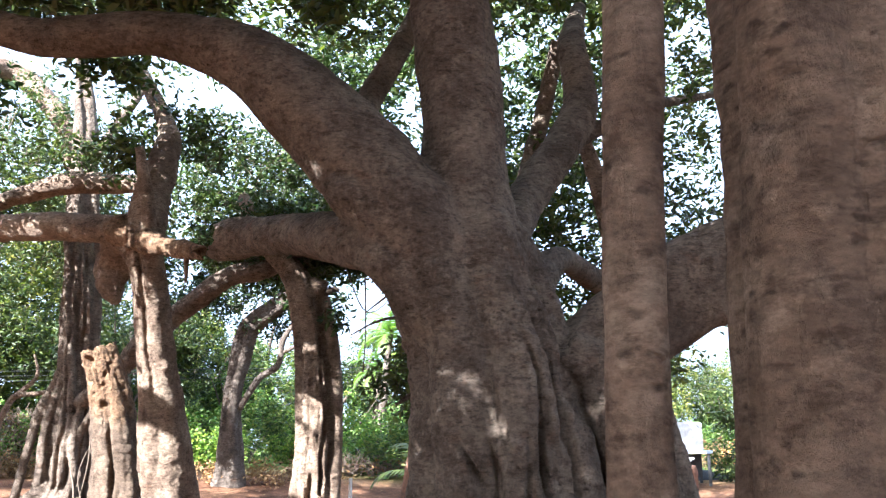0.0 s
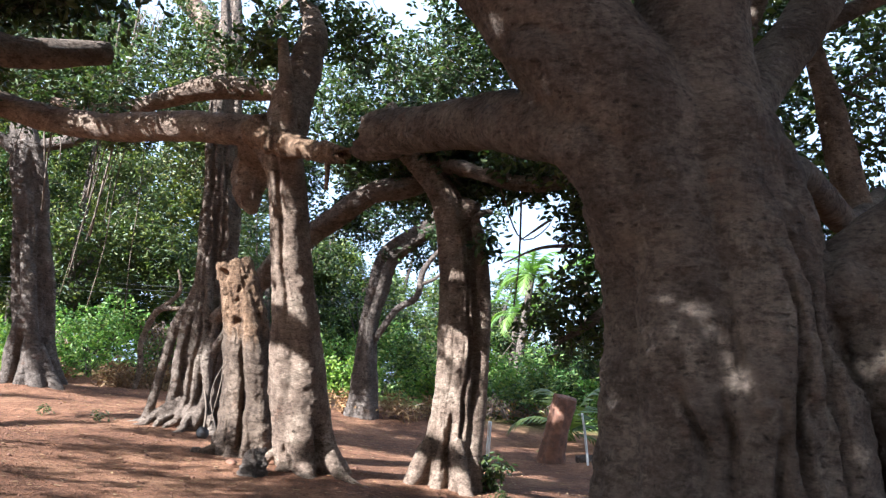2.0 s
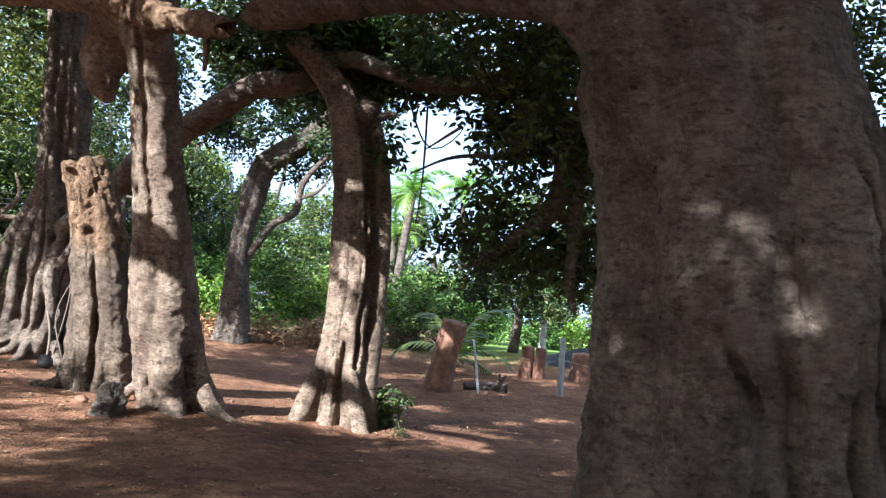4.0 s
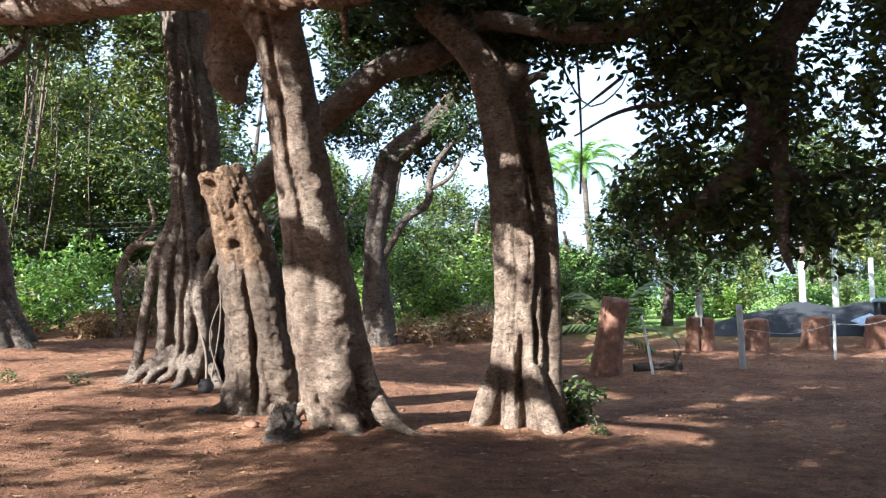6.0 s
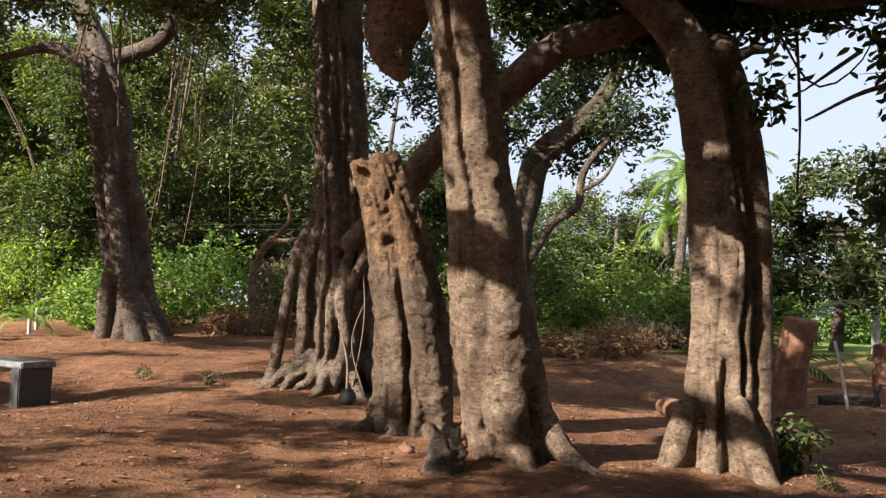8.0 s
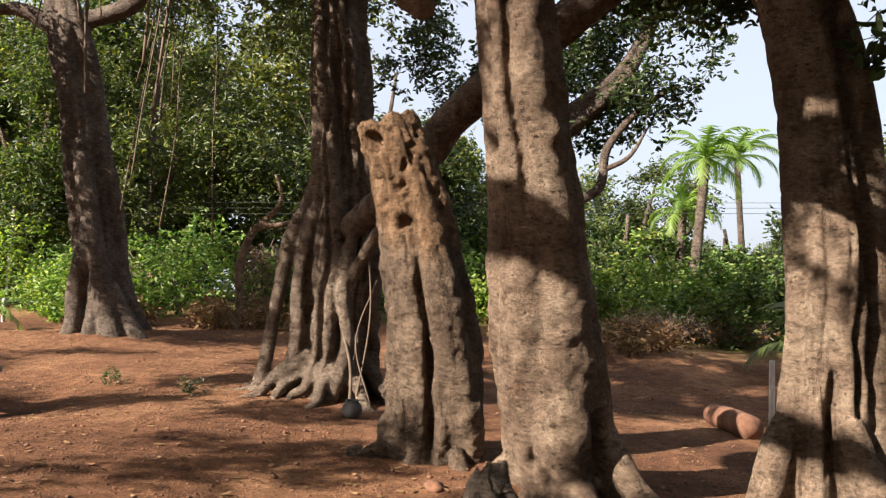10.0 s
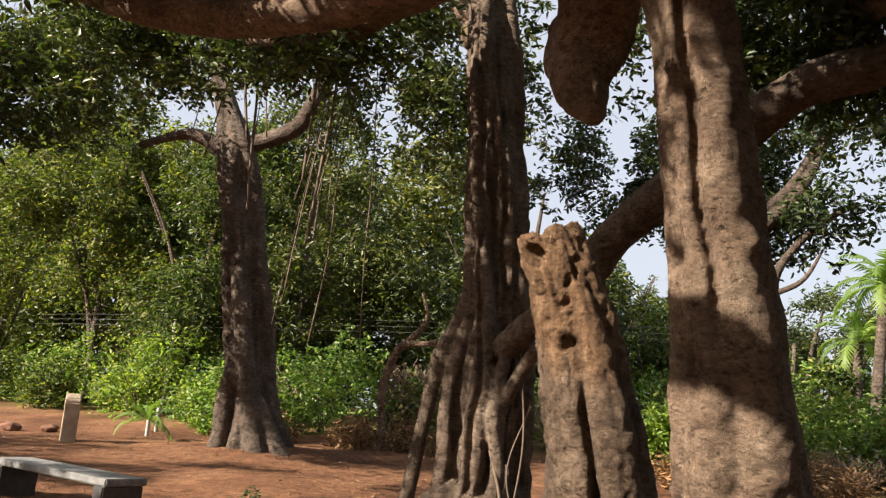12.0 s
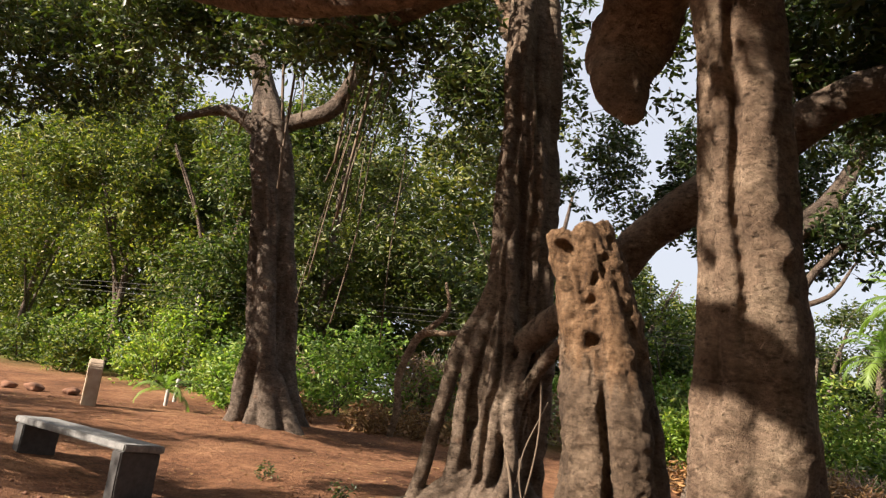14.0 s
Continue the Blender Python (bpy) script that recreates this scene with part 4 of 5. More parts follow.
def bent_fig():
    t = thing("fig_tree", "pale fluted fig trunk bending over at its top", "tree", "fig trunks of the grove", at=(-2.32, 14.5, 0.03))
    trunk = stem([(-2.34, 14.55, -0.15, 0.47), (-2.33, 14.52, 0.05, 0.41), (-2.33, 14.5, 0.5, 0.355), (-2.32, 14.5, 1.0, 0.318), (-2.3, 14.5, 1.5, 0.305), (-2.3, 14.5, 2.0, 0.3), (-2.32, 14.5, 2.5, 0.288), (-2.38, 14.5, 3.0, 0.275), (-2.47, 14.5, 3.5, 0.27), (-2.58, 14.5, 3.9, 0.262), (-2.78, 14.52, 4.22, 0.22), (-3.05, 14.58, 4.5, 0.19), (-3.4, 14.75, 4.9, 0.17), (-3.7, 15.0, 5.6, 0.1)],
                 160, 130, stems=7, spread=0.66, flare=0.2, flare_len=0.4, wander=0.35, rough=0.05, seed=101,
                 cracks=[(-84, -0.1, 1.25, 0.13, 0.28), (-97, 0.3, 2.6, 0.045, 0.12), (-56, 0.6, 4.4, 0.08, 0.2), (-112, 0.8, 2.3, 0.05, 0.1), (-120, 0.0, 0.9, 0.08, 0.16), (-74, 1.5, 4.0, 0.04, 0.07)],
                 knots=[(-2.28, 14.2, 2.3, 0.12, 0.03), (-2.25, 14.2, 2.22, 0.05, -0.04)])
    wood("trunk", [trunk, limb([(-1.98, 14.4, -0.1, 0.17), (-2.0, 14.42, 0.54, 0.14), (-1.98, 14.5, 1.28, 0.12), (-1.98, 14.52, 2.2, 0.11), (-2.06, 14.5, 3.1, 0.1), (-2.2, 14.5, 3.7, 0.09), (-2.32, 14.5, 3.95, 0.07)], 50, 24, seed=102),
                   limb([(-2.45, 14.45, 0.9, 0.08), (-2.63, 14.35, 0.5, 0.11), (-2.72, 14.25, 0.2, 0.12), (-2.82, 14.2, -0.03, 0.09)], 18, 16, seed=103),
                   limb([(-2.2, 14.2, 0.7, 0.09), (-2.08, 14.1, 0.3, 0.11), (-2.0, 13.98, 0.08, 0.1), (-1.9, 13.9, -0.03, 0.06)], 16, 16, seed=107),
                   stem([(-2.42, 14.5, 3.4, 0.2), (-2.34, 14.5, 3.8, 0.19), (-2.28, 14.5, 4.02, 0.15)], 20, 30, rough=0.16, seed=108, jag=0.1)], BARK_PALE, t, voxel=0.017, smooth=1)
    wood("branch", [limb([(-3.05, 14.6, 4.5, 0.12), (-2.5, 14.4, 4.5, 0.115), (-2.1, 14.25, 4.36, 0.11), (-1.5, 14.2, 4.24, 0.11), (-0.95, 14.2, 4.31, 0.11), (-0.3, 14.0, 4.55, 0.1), (0.6, 13.8, 5.1, 0.09)], 40, 16, rough=0.13, seed=104)], BARK, t)
    wood("stub", [limb([(-2.2, 14.45, 3.8, 0.05), (-2.05, 14.4, 3.86, 0.04), (-1.96, 14.36, 3.84, 0.03)], 10, 8, rough=0.3, seed=109)], BARK, t)
    wood("twig", [limb([(-1.9, 14.6, 4.3, 0.013), (-1.55, 14.4, 3.52, 0.011), (-1.2, 14.3, 3.63, 0.008), (-1, 14.2, 4.05, 0.005)], 14, 6, seed=105)], BARK, t)
    wood("hanging_root", [limb([(-1.6, 14.9, 4.4, 0.012), (-1.57, 14.9, 3.3, 0.013), (-1.6, 14.9, 2.6, 0.012)], 14, 6, rough=0.2, seed=106)], BARK, t)
    crown(t, [(-2.4, 15.1, 4.8, 1.3, 0.7, 0.45, 330), (-3.1, 14.5, 5.0, 0.7, 0.45, 0.35, 120), (-1.95, 14.2, 3.4, 0.2, 0.2, 0.4, 10), (-1.4, 14.5, 4.5, 0.8, 0.5, 0.3, 90)], 24, size=0.13, gap=-0.05)


def far_fig():
    t = thing("fig_tree", "grey twin-stemmed fig trunk at the back of the clearing", "tree", "fig trunks of the grove", at=(-5.49, 22.4, 0.5))
    wood("trunk", [stem([(-5.49, 22.37, -0.06, 0.583), (-5.49, 22.37, 0.62, 0.403), (-5.52, 22.37, 1.84, 0.297)] + FAR_SPINE[2:] + [(-3.37, 22.61, 6.83, 0.106)], 80, 60, stems=5, spread=0.6, flare=0.4, flare_len=0.4, seed=111)], BARK_FAR, t)
    wood("branch", [limb([(-5.33, 22.32, 2.38, 0.085)] + FAR_BRANCH_SPINE, 40, 14, seed=112)], BARK_FAR, t)
    wood("twig", [limb([(-4.32, 22.28, 3.76, 0.048), (-3.9, 22.17, 3.97, 0.037), (-3.58, 22.18, 4.5, 0.016)], 14, 8, seed=113)], BARK_FAR, t)
    crown(t, [(-4.64, 22.7, 5.99, 2.33, 1.48, 1.7, 950), (-7.3, 22.87, 6, 1.48, 1.06, 1.38, 330)], 25, size=0.12, gap=0.05)


def left_fig():
    t = thing("fig_tree", "tall grey fig trunk with a forked top on a soil mound", "tree", "fig trunks of the grove", at=(-12.5, 20.5, 0.5))
    wood("trunk", [stem([(-12.47, 20.47, -0.02, 0.924), (-12.52, 20.47, 0.47, 0.642), (-12.75, 20.46, 1.08, 0.486), (-12.95, 20.46, 2.07, 0.438), (-13.23, 20.46, 3.61, 0.418), (-13.6, 20.45, 5.25, 0.409), (-13.84, 20.45, 6.31, 0.409), (-14.21, 20.44, 7.19, 0.253), (-14.79, 20.43, 8.65, 0.175), (-15.28, 20.52, 10.11, 0.097)], 110, 90, stems=6, spread=0.7, flare=0.55, flare_len=0.6, wander=1.4, seed=121, cracks=[(-62, 0.2, 6.0, 0.08, 0.2), (-88, 0.2, 5.0, 0.08, 0.22), (-112, 0.5, 6.5, 0.08, 0.2), (-40, 0.1, 4.0, 0.09, 0.18), (-135, 0.2, 5.0, 0.09, 0.16)]),
                   limb([(-13.77, 20.45, 6.21, 0.234)] + LEFT_BRANCH_SPINE + [(-12.16, 20.47, 9.52, 0.117)], 40, 20, seed=122), limb([(-14.01, 20.35, 6.12, 0.195), (-14.59, 19.95, 6.41, 0.117), (-15.46, 19.55, 6.12, 0.068)], 20, 12, seed=123),
                   stem([(-12.95, 20.25, 2.4, 0.14), (-12.75, 20.15, 1.5, 0.22), (-12.65, 20.05, 0.9, 0.27), (-12.6, 19.95, 0.35, 0.34)], 30, 30, stems=3, spread=0.5, rough=0.08, seed=127),
                   limb([(-12.6, 20.3, 1.3, 0.12), (-12.2, 20.2, 0.8, 0.17), (-11.85, 20.15, 0.55, 0.15), (-11.45, 20.1, 0.42, 0.09), (-11.0, 20.1, 0.36, 0.05)], 24, 18, rough=0.13, seed=128),
                   limb([(-13.28, 20.16, 4.07, 0.117), (-13.03, 20.07, 3.1, 0.156), (-12.74, 20.03, 2.12, 0.165), (-12.45, 19.98, 1.15, 0.175), (-12.2, 19.89, 0.56, 0.195), (-11.96, 19.8, 0.17, 0.117)], 30, 16, seed=124),
                   limb([(-12.89, 20.07, 3.19, 0.097), (-12.89, 20, 2.32, 0.146), (-13.03, 19.95, 1.44, 0.156), (-12.98, 19.88, 0.86, 0.165), (-13.13, 19.78, 0.22, 0.195)], 30, 16, seed=125),
                   limb([(-12.5, 20.13, 1.54, 0.117), (-12.06, 20.13, 0.86, 0.136), (-11.62, 19.99, 0.46, 0.126), (-11.18, 19.9, 0.17, 0.068)], 20, 14, seed=126)], BARK_FAR, t, voxel=0.028)
    crown(t, [(-15.19, 21.11, 9.33, 3.5, 2.14, 1.36, 850), (-10.32, 20.7, 7.08, 1.75, 0.78, 0.68, 320), (-11.57, 19.7, 8.73, 3.11, 1.95, 1.07, 480), (-17.09, 18.16, 7.19, 2.53, 2.14, 1.26, 700), (-13.18, 16.86, 6.69, 3.5, 1.36, 0.88, 750), (-16.07, 14.77, 6.2, 1.75, 1.56, 0.97, 520), (-9.09, 16.53, 6.38, 2.14, 1.17, 0.68, 200)], 26, size=0.13, gap=0.0, twig=0.45)
    rnd = random.Random(8)
    for k in range(15):
        x = rnd.choice((-9.5, -9.3, -9.7, -11.3, -11.2)) + rnd.uniform(-0.2, 0.2)
        y = 17.4 + rnd.uniform(-0.5, 0.5)
        z1 = rnd.uniform(2.0, 4.6) if x > -11 else rnd.uniform(4.0, 6.0)
        lean = rnd.uniform(-0.2, 0.16)
        r = rnd.choice((0.008, 0.011, 0.022))
        root = new("hanging_root", mesh_of("hanging_root", *limb([(x + lean * i + rnd.uniform(-0.05, 0.05), y, 8.4 + (z1 - 8.4) * i / 5, r) for i in range(6)], 16, 5, seed=130 + k), ROOT))
        tagged(root, "thin dry aerial root hanging from the canopy", "aerial root", "hanging aerial roots")


def small_bent():
    t = thing("crooked_tree", "crooked pale young trunk with an elbow", "tree", at=(-11.5, 22.6, 0.5))
    wood("trunk", [limb([(-11.53, 22.58, 0.23, 0.1)] + CROOKED_SPINE + [(-9.65, 22.51, 3.04, 0.05), (-8.99, 22.43, 3.7, 0.047)], 40, 18, seed=141)], BARK_PALE, t)
    wood("branch", [limb([(-11.06, 22.59, 2.72, 0.075), (-10.59, 22.64, 3.23, 0.047), (-10.68, 22.59, 3.79, 0.028)], 20, 10, seed=142)], BARK_PALE, t)


for build in (main_tree, prop_trunks, leaning_fig, dead_stump, strangler, bent_fig, far_fig, left_fig, small_bent):
    build()


# ---- the green belt behind and around ----
def woods():
    rnd = random.Random(11)
    neem, dark, light = "feathery yellow-green neem tree at the clearing's edge", "dense dark green tree behind the clearing", "light green tree behind the clearing"
    rows = [(-25, 28, 7.2, 4.4, 3.0, 4.8, 2300, LEAF_NEEM, neem), (-32, 30, 7.0, 5.0, 3.5, 6.0, 1900, LEAF_NEEM, neem), (-20.5, 27.5, 6.4, 3.4, 2.6, 4.2, 1700, LEAF_NEEM, neem), (-23, 33, 7.5, 6.0, 2.5, 6.0, 1800, LEAF_MID, dark), (-14, 34, 4.6, 5.0, 2.5, 4.2, 1500, LEAF_MID, dark),
            (-17.5, 28.5, 6.2, 3.6, 2.6, 5.0, 1900, LEAF_MID, dark), (-11.0, 29.5, 4.8, 3.4, 2.6, 4.2, 1700, LEAF_MID, dark),
            (-7.6, 38, 4.6, 3.4, 2.0, 4.2, 1000, LEAF_NEEM, light), (-3.4, 40, 3.9, 3.0, 2.0, 3.2, 800, LEAF_MID, light), (-10.8, 37, 5.0, 3.0, 2.0, 4.4, 900, LEAF_NEEM, light),
            (-7.8, 33, 3.0, 2.8, 2.2, 2.6, 700, LEAF_NEEM, light), (-4.2, 33, 2.4, 2.4, 2.0, 2.0, 700, LEAF_NEEM, light),
            (1.3, 28.5, 2.9, 2.0, 1.8, 1.7, 800, LEAF_MID, "rounded dark green tree beyond the posts"), (-1.2, 36, 2.4, 3, 2.2, 1.8, 500, LEAF_NEEM, light), (9, 40, 4.2, 3.5, 3, 3.0, 600, LEAF_MID, "dark green tree beyond the field"),
            (18, 46, 5, 6, 4, 4, 700, LEAF_MID, "dark green tree beyond the field"), (15, 26, 5.0, 4, 4, 3.4, 900, LEAF_MID, "dark green tree beyond the field"),
            (9.5, 26, 2.0, 2.6, 2.0, 1.9, 700, LEAF_MID, dark), (12.2, 24, 2.5, 2.5, 2.0, 2.3, 700, LEAF_MID, dark),
            (-40, 22, 6, 5, 5, 5, 900, LEAF_NEEM, neem), (-44, 8, 6, 5, 6, 5, 800, LEAF_MID, dark)]
    for k, (x, y, z, rx, ry, rz, n, mat, label) in enumerate(rows):
        g = height(x, y)
        t = thing("tree", label, "tree", at=(x, y, g))
        wood("trunk", [limb([(x, y, g - 0.1, 0.17), (x + rnd.uniform(-0.2, 0.2), y, g + 1.5, 0.12), (x + rnd.uniform(-0.5, 0.5), y, z, 0.10), (x + rnd.uniform(-0.8, 0.8), y, z + rz * 0.7, 0.04)], 24, 10, seed=200 + k)], BARK_FAR, t)
        for j in range(5):
            a = rnd.uniform(0, 6.28)
            wood("branch", [limb([(x, y, g + 1.2 + j * 0.5, 0.06), (x + math.cos(a) * rx * 0.35, y + math.sin(a) * ry * 0.35, z - rz * 0.1, 0.045), (x + math.cos(a) * rx * 0.7, y + math.sin(a) * ry * 0.7, z + rz * 0.4, 0.015)], 14, 7, seed=300 + k * 7 + j)], BARK_FAR, t)
        clumps = []
        for j in range(16):
            d = Vector((rnd.gauss(0, 1), rnd.gauss(0, 1), rnd.gauss(0, 1))).normalized() * rnd.uniform(0.35, 0.95)
            q = rnd.uniform(0.26, 0.44)
            clumps.append((x + d.x * rx, y + d.y * ry, z + d.z * rz, q * rx, q * ry, q * rz * 0.8, int(n / 15)))
        crown(t, clumps, 40 + k, 0.17, mat, 11, -0.1, 0.6, 0.5, 0.38, 1.3)
    # trees at the back of the path close the grove
    first = None
    for k, (x, y, s) in enumerate(((-26, 6, 1.0), (-22, -6, 1.1), (-12, -14, 1.0), (0, -15, 1.15), (11, -10, 1.0), (17, 0, 1.1), (16, 12, 1.0))):
        g = height(x, y)
        if first is None:
            first = thing("tree", "broad dark green tree closing the grove", "tree", at=(x, y, g))
            wood("trunk", [limb([(x, y, g - 0.1, 0.22), (x, y, g + 2, 0.16), (x + 0.3, y, g + 5, 0.1), (x, y, g + 8, 0.04)], 24, 12, seed=250)], BARK_FAR, first)
            crown(first, [(x, y, g + 5.4, 5.0, 5.0, 4.6, 900)], 58, 0.3, LEAF_MID, 10, -0.1, 0.5, 0.6, 0.4, 1.6)
        else:
            copy_thing(first, pose(x, y, g, 0, 0, 60 * k))
    back = None
    x = -52.0
    k = 0
    while x < 30:
        y = 36 + rnd.uniform(0, 4) + (12 if -9 < x else 0)
        g = height(x, y)
        if back is None:
            back = thing("tree", "dark green tree of the wood behind", "tree", "far wood", at=(x, y, g))
            wood("trunk", [limb([(x, y, g - 0.1, 0.2), (x, y, g + 2, 0.14), (x + 0.3, y, g + 5, 0.09), (x, y, g + 7, 0.04)], 20, 9, seed=270)], BARK_FAR, back)
            crown(back, [(x, y, g + 2.2, 3.0, 2.2, 2.3, 500), (x, y, g + 6.2, 3.2, 2.4, 3.6, 900)], 59, 0.24, LEAF_MID, 10, -0.15, 0.5, 0.6, 0.4, 1.6)
        else:
            s = rnd.uniform(1.0, 1.4) if x < -16 else rnd.uniform(0.6, 0.78) if x < -9 else rnd.uniform(0.4, 0.62)
            copy_thing(back, pose(x, y, g, 0, 0, 47 * k) @ Matrix.Scale(s, 4))
        x += 3.4
        k += 1
    bushes = []
    x = -36.0
    while x < 24:
        d = 25.6 + rnd.uniform(-0.8, 2.2) + (3.0 if x > -9 else 0) + (6 if x > 0.5 else 0)
        if x < 2.6 or x > 10:
            bushes.append((x, d, rnd.uniform(0.8, 1.6)))
        x += rnd.uniform(0.8, 1.4)
    bushes += [(3.0 + 1.1 * i, 35 + (i % 3), 0.75 + 0.12 * (i % 4)) for i in range(8)]
    bushes += [(-14.5, 22.6, 0.75), (-15.6, 23.2, 0.9), (-17.0, 24.0, 0.9), (-6.8, 26.0, 0.8), (-8.2, 26.0, 0.9), (-3.0, 27.5, 0.9), (-2.0, 26.5, 1.1), (-0.5, 27.0, 0.8)]
    for k, (x, y, s) in enumerate(bushes):
        g = height(x, y)
        t = thing("bush", "leafy bright green bush at the clearing's edge", "bush", "bushes along the clearing", at=(x, y, g))
        tw = cloud([(x, y, g + 0.6 * s, 1.0 * s, 0.8 * s, 0.8 * s, 150), (x + 0.5 * s, y, g + 1.1 * s, 0.5 * s, 0.5 * s, 0.6 * s, 40)], 300 + k, 0.35, -0.25, 1.2)
        part("foliage", leaves("foliage", tw, 0.13, LEAF_LIME if y < 25 or k % 5 == 0 else LEAF_BUSH if k % 3 else LEAF_NEEM, 400 + k, per=9, slim=0.45, droop=0.1), t)["kind"] = "stuff"
        part("stem_mass", sticks("stem_mass", np.array([[x + rnd.uniform(-0.2, 0.2), y, g - 0.05] for _ in range(7)]), np.array([[x + rnd.uniform(-0.8, 0.8) * s, y + rnd.uniform(-0.5, 0.5) * s, g + rnd.uniform(0.6, 1.1) * s] for _ in range(7)]), 0.015, BARK_FAR), t)["kind"] = "stuff"


woods()


# ---- loose things ----
def block(sx, sy, sz, bevel=0.01, jitter=0.0, seed=1, cuts=3):
    """A box on z = 0 with worn edges."""
    bm = bmesh.new()
    bmesh.ops.create_cube(bm, size=1)
    bmesh.ops.scale(bm, vec=(sx, sy, sz), verts=bm.verts)
    bmesh.ops.translate(bm, vec=(0, 0, sz / 2), verts=bm.verts)
    bmesh.ops.bevel(bm, geom=bm.edges[:], offset=bevel, segments=2, affect="EDGES")
    if jitter:
        bmesh.ops.subdivide_edges(bm, edges=bm.edges[:], cuts=cuts, use_grid_fill=True)
        for v in bm.verts:
            v.co += Vector((noise.noise(v.co * 9 + Vector((seed, 0, 0))), noise.noise(v.co * 9 + Vector((0, seed, 0))), noise.noise(v.co * 9 + Vector((0, 0, seed))))) * jitter
    return bm


def shaped(name, bm, mat, parent=None, m=None, label="", smooth=False):
    me = bpy.data.meshes.new(name)
    bm.to_mesh(me)
    bm.free()
    me.materials.append(mat)
    if smooth:
        me.polygons.foreach_set("use_smooth", [True] * len(me.polygons))
    ob = new(name, me)
    if parent is not None:
        ob.parent = parent
    if m is not None:
        ob.matrix_basis = m
    if label:
        ob["label"] = label
    return ob


def bench():
    x, y = -10.78, 14.76
    t = thing("stone_bench", "low grey granite slab bench on two dark blocks", "bench", at=(x, y, height(x, y) - 0.01))
    t.rotation_euler = (0, 0, radians(166))
    for s in (-1.02, 1.02):
        shaped("leg", block(0.16, 0.42, 0.46, 0.012, 0.006, 3), GRANITE_DARK, t, pose(s, 0, 0), "dark rough granite block")
    shaped("seat", block(2.3, 0.44, 0.07, 0.012, 0.005, 5), GRANITE, t, pose(0, 0, 0.46))


def marker_stone():
    x, y = -15.4, 18.9
    t = thing("marker_stone", "upright weathered stone with a rounded top", "stone", at=(x, y, height(x, y) - 0.03))
    bm = bmesh.new()
    w, d = 0.2, 0.12
    outline = [(-w * 1.05, 0), (w * 1.05, 0), (w, 0.62)] + [(w * math.cos(a), 0.62 + 0.2 * math.sin(a)) for a in np.linspace(0.3, math.pi - 0.3, 8)] + [(-w, 0.62)]
    front = [bm.verts.new((px, -d, pz)) for px, pz in outline]
    back = [bm.verts.new((px * 0.96, d, pz)) for px, pz in outline]
    bm.faces.new(front)
    bm.faces.new(back[::-1])
    for i in range(len(outline)):
        bm.faces.new((front[i - 1], back[i - 1], back[i], front[i]))
    bmesh.ops.recalc_face_normals(bm, faces=bm.faces[:])
    bmesh.ops.bevel(bm, geom=bm.edges[:], offset=0.02, segments=2, affect="EDGES")
    shaped("slab", bm, STONE, t, pose(0, 0, 0, 0, 3, -40))


def cut_stumps():
    for k, (x, y, r, h) in enumerate(((1.02, 23.0, 0.17, 0.68), (1.31, 22.95, 0.13, 0.66), (2.33, 23.2, 0.26, 0.6), (3.6, 23.5, 0.28, 0.62), (4.88, 23.5, 0.26, 0.62), (6.1, 23.7, 0.3, 0.6))):
        g = height(x, y)
        t = thing("cut_stump", "short sawn red-brown palm stump set in the soil", "stump", "row of sawn stumps", at=(x, y, g))
        wood("trunk", [stem([(x, y, g - 0.1, r * 1.12), (x, y, g + 0.2, r), (x + 0.02, y, g + h * 0.8, r * 0.97), (x + 0.02, y, g + h, r * 0.92)], 24, 40, stems=7, spread=0.5, rough=0.08, seed=600 + k, jag=0.05)], RED_WOOD, t)
    x, y = -0.99, 20.0
    g = height(x, y)
    t = thing("palm_stump", "leaning red-brown palm trunk stump, cut off", "stump", at=(x, y, g))
    wood("trunk", [stem([(x - 0.02, y, g - 0.1, 0.33), (x, y, g + 0.12, 0.27), (x + 0.07, y, g + 0.6, 0.235), (x + 0.15, y, g + 1.0, 0.235), (x + 0.2, y, g + 1.3, 0.22)], 50, 60, stems=7, spread=0.4, rough=0.09, seed=620, jag=0.08)], RED_WOOD, t)


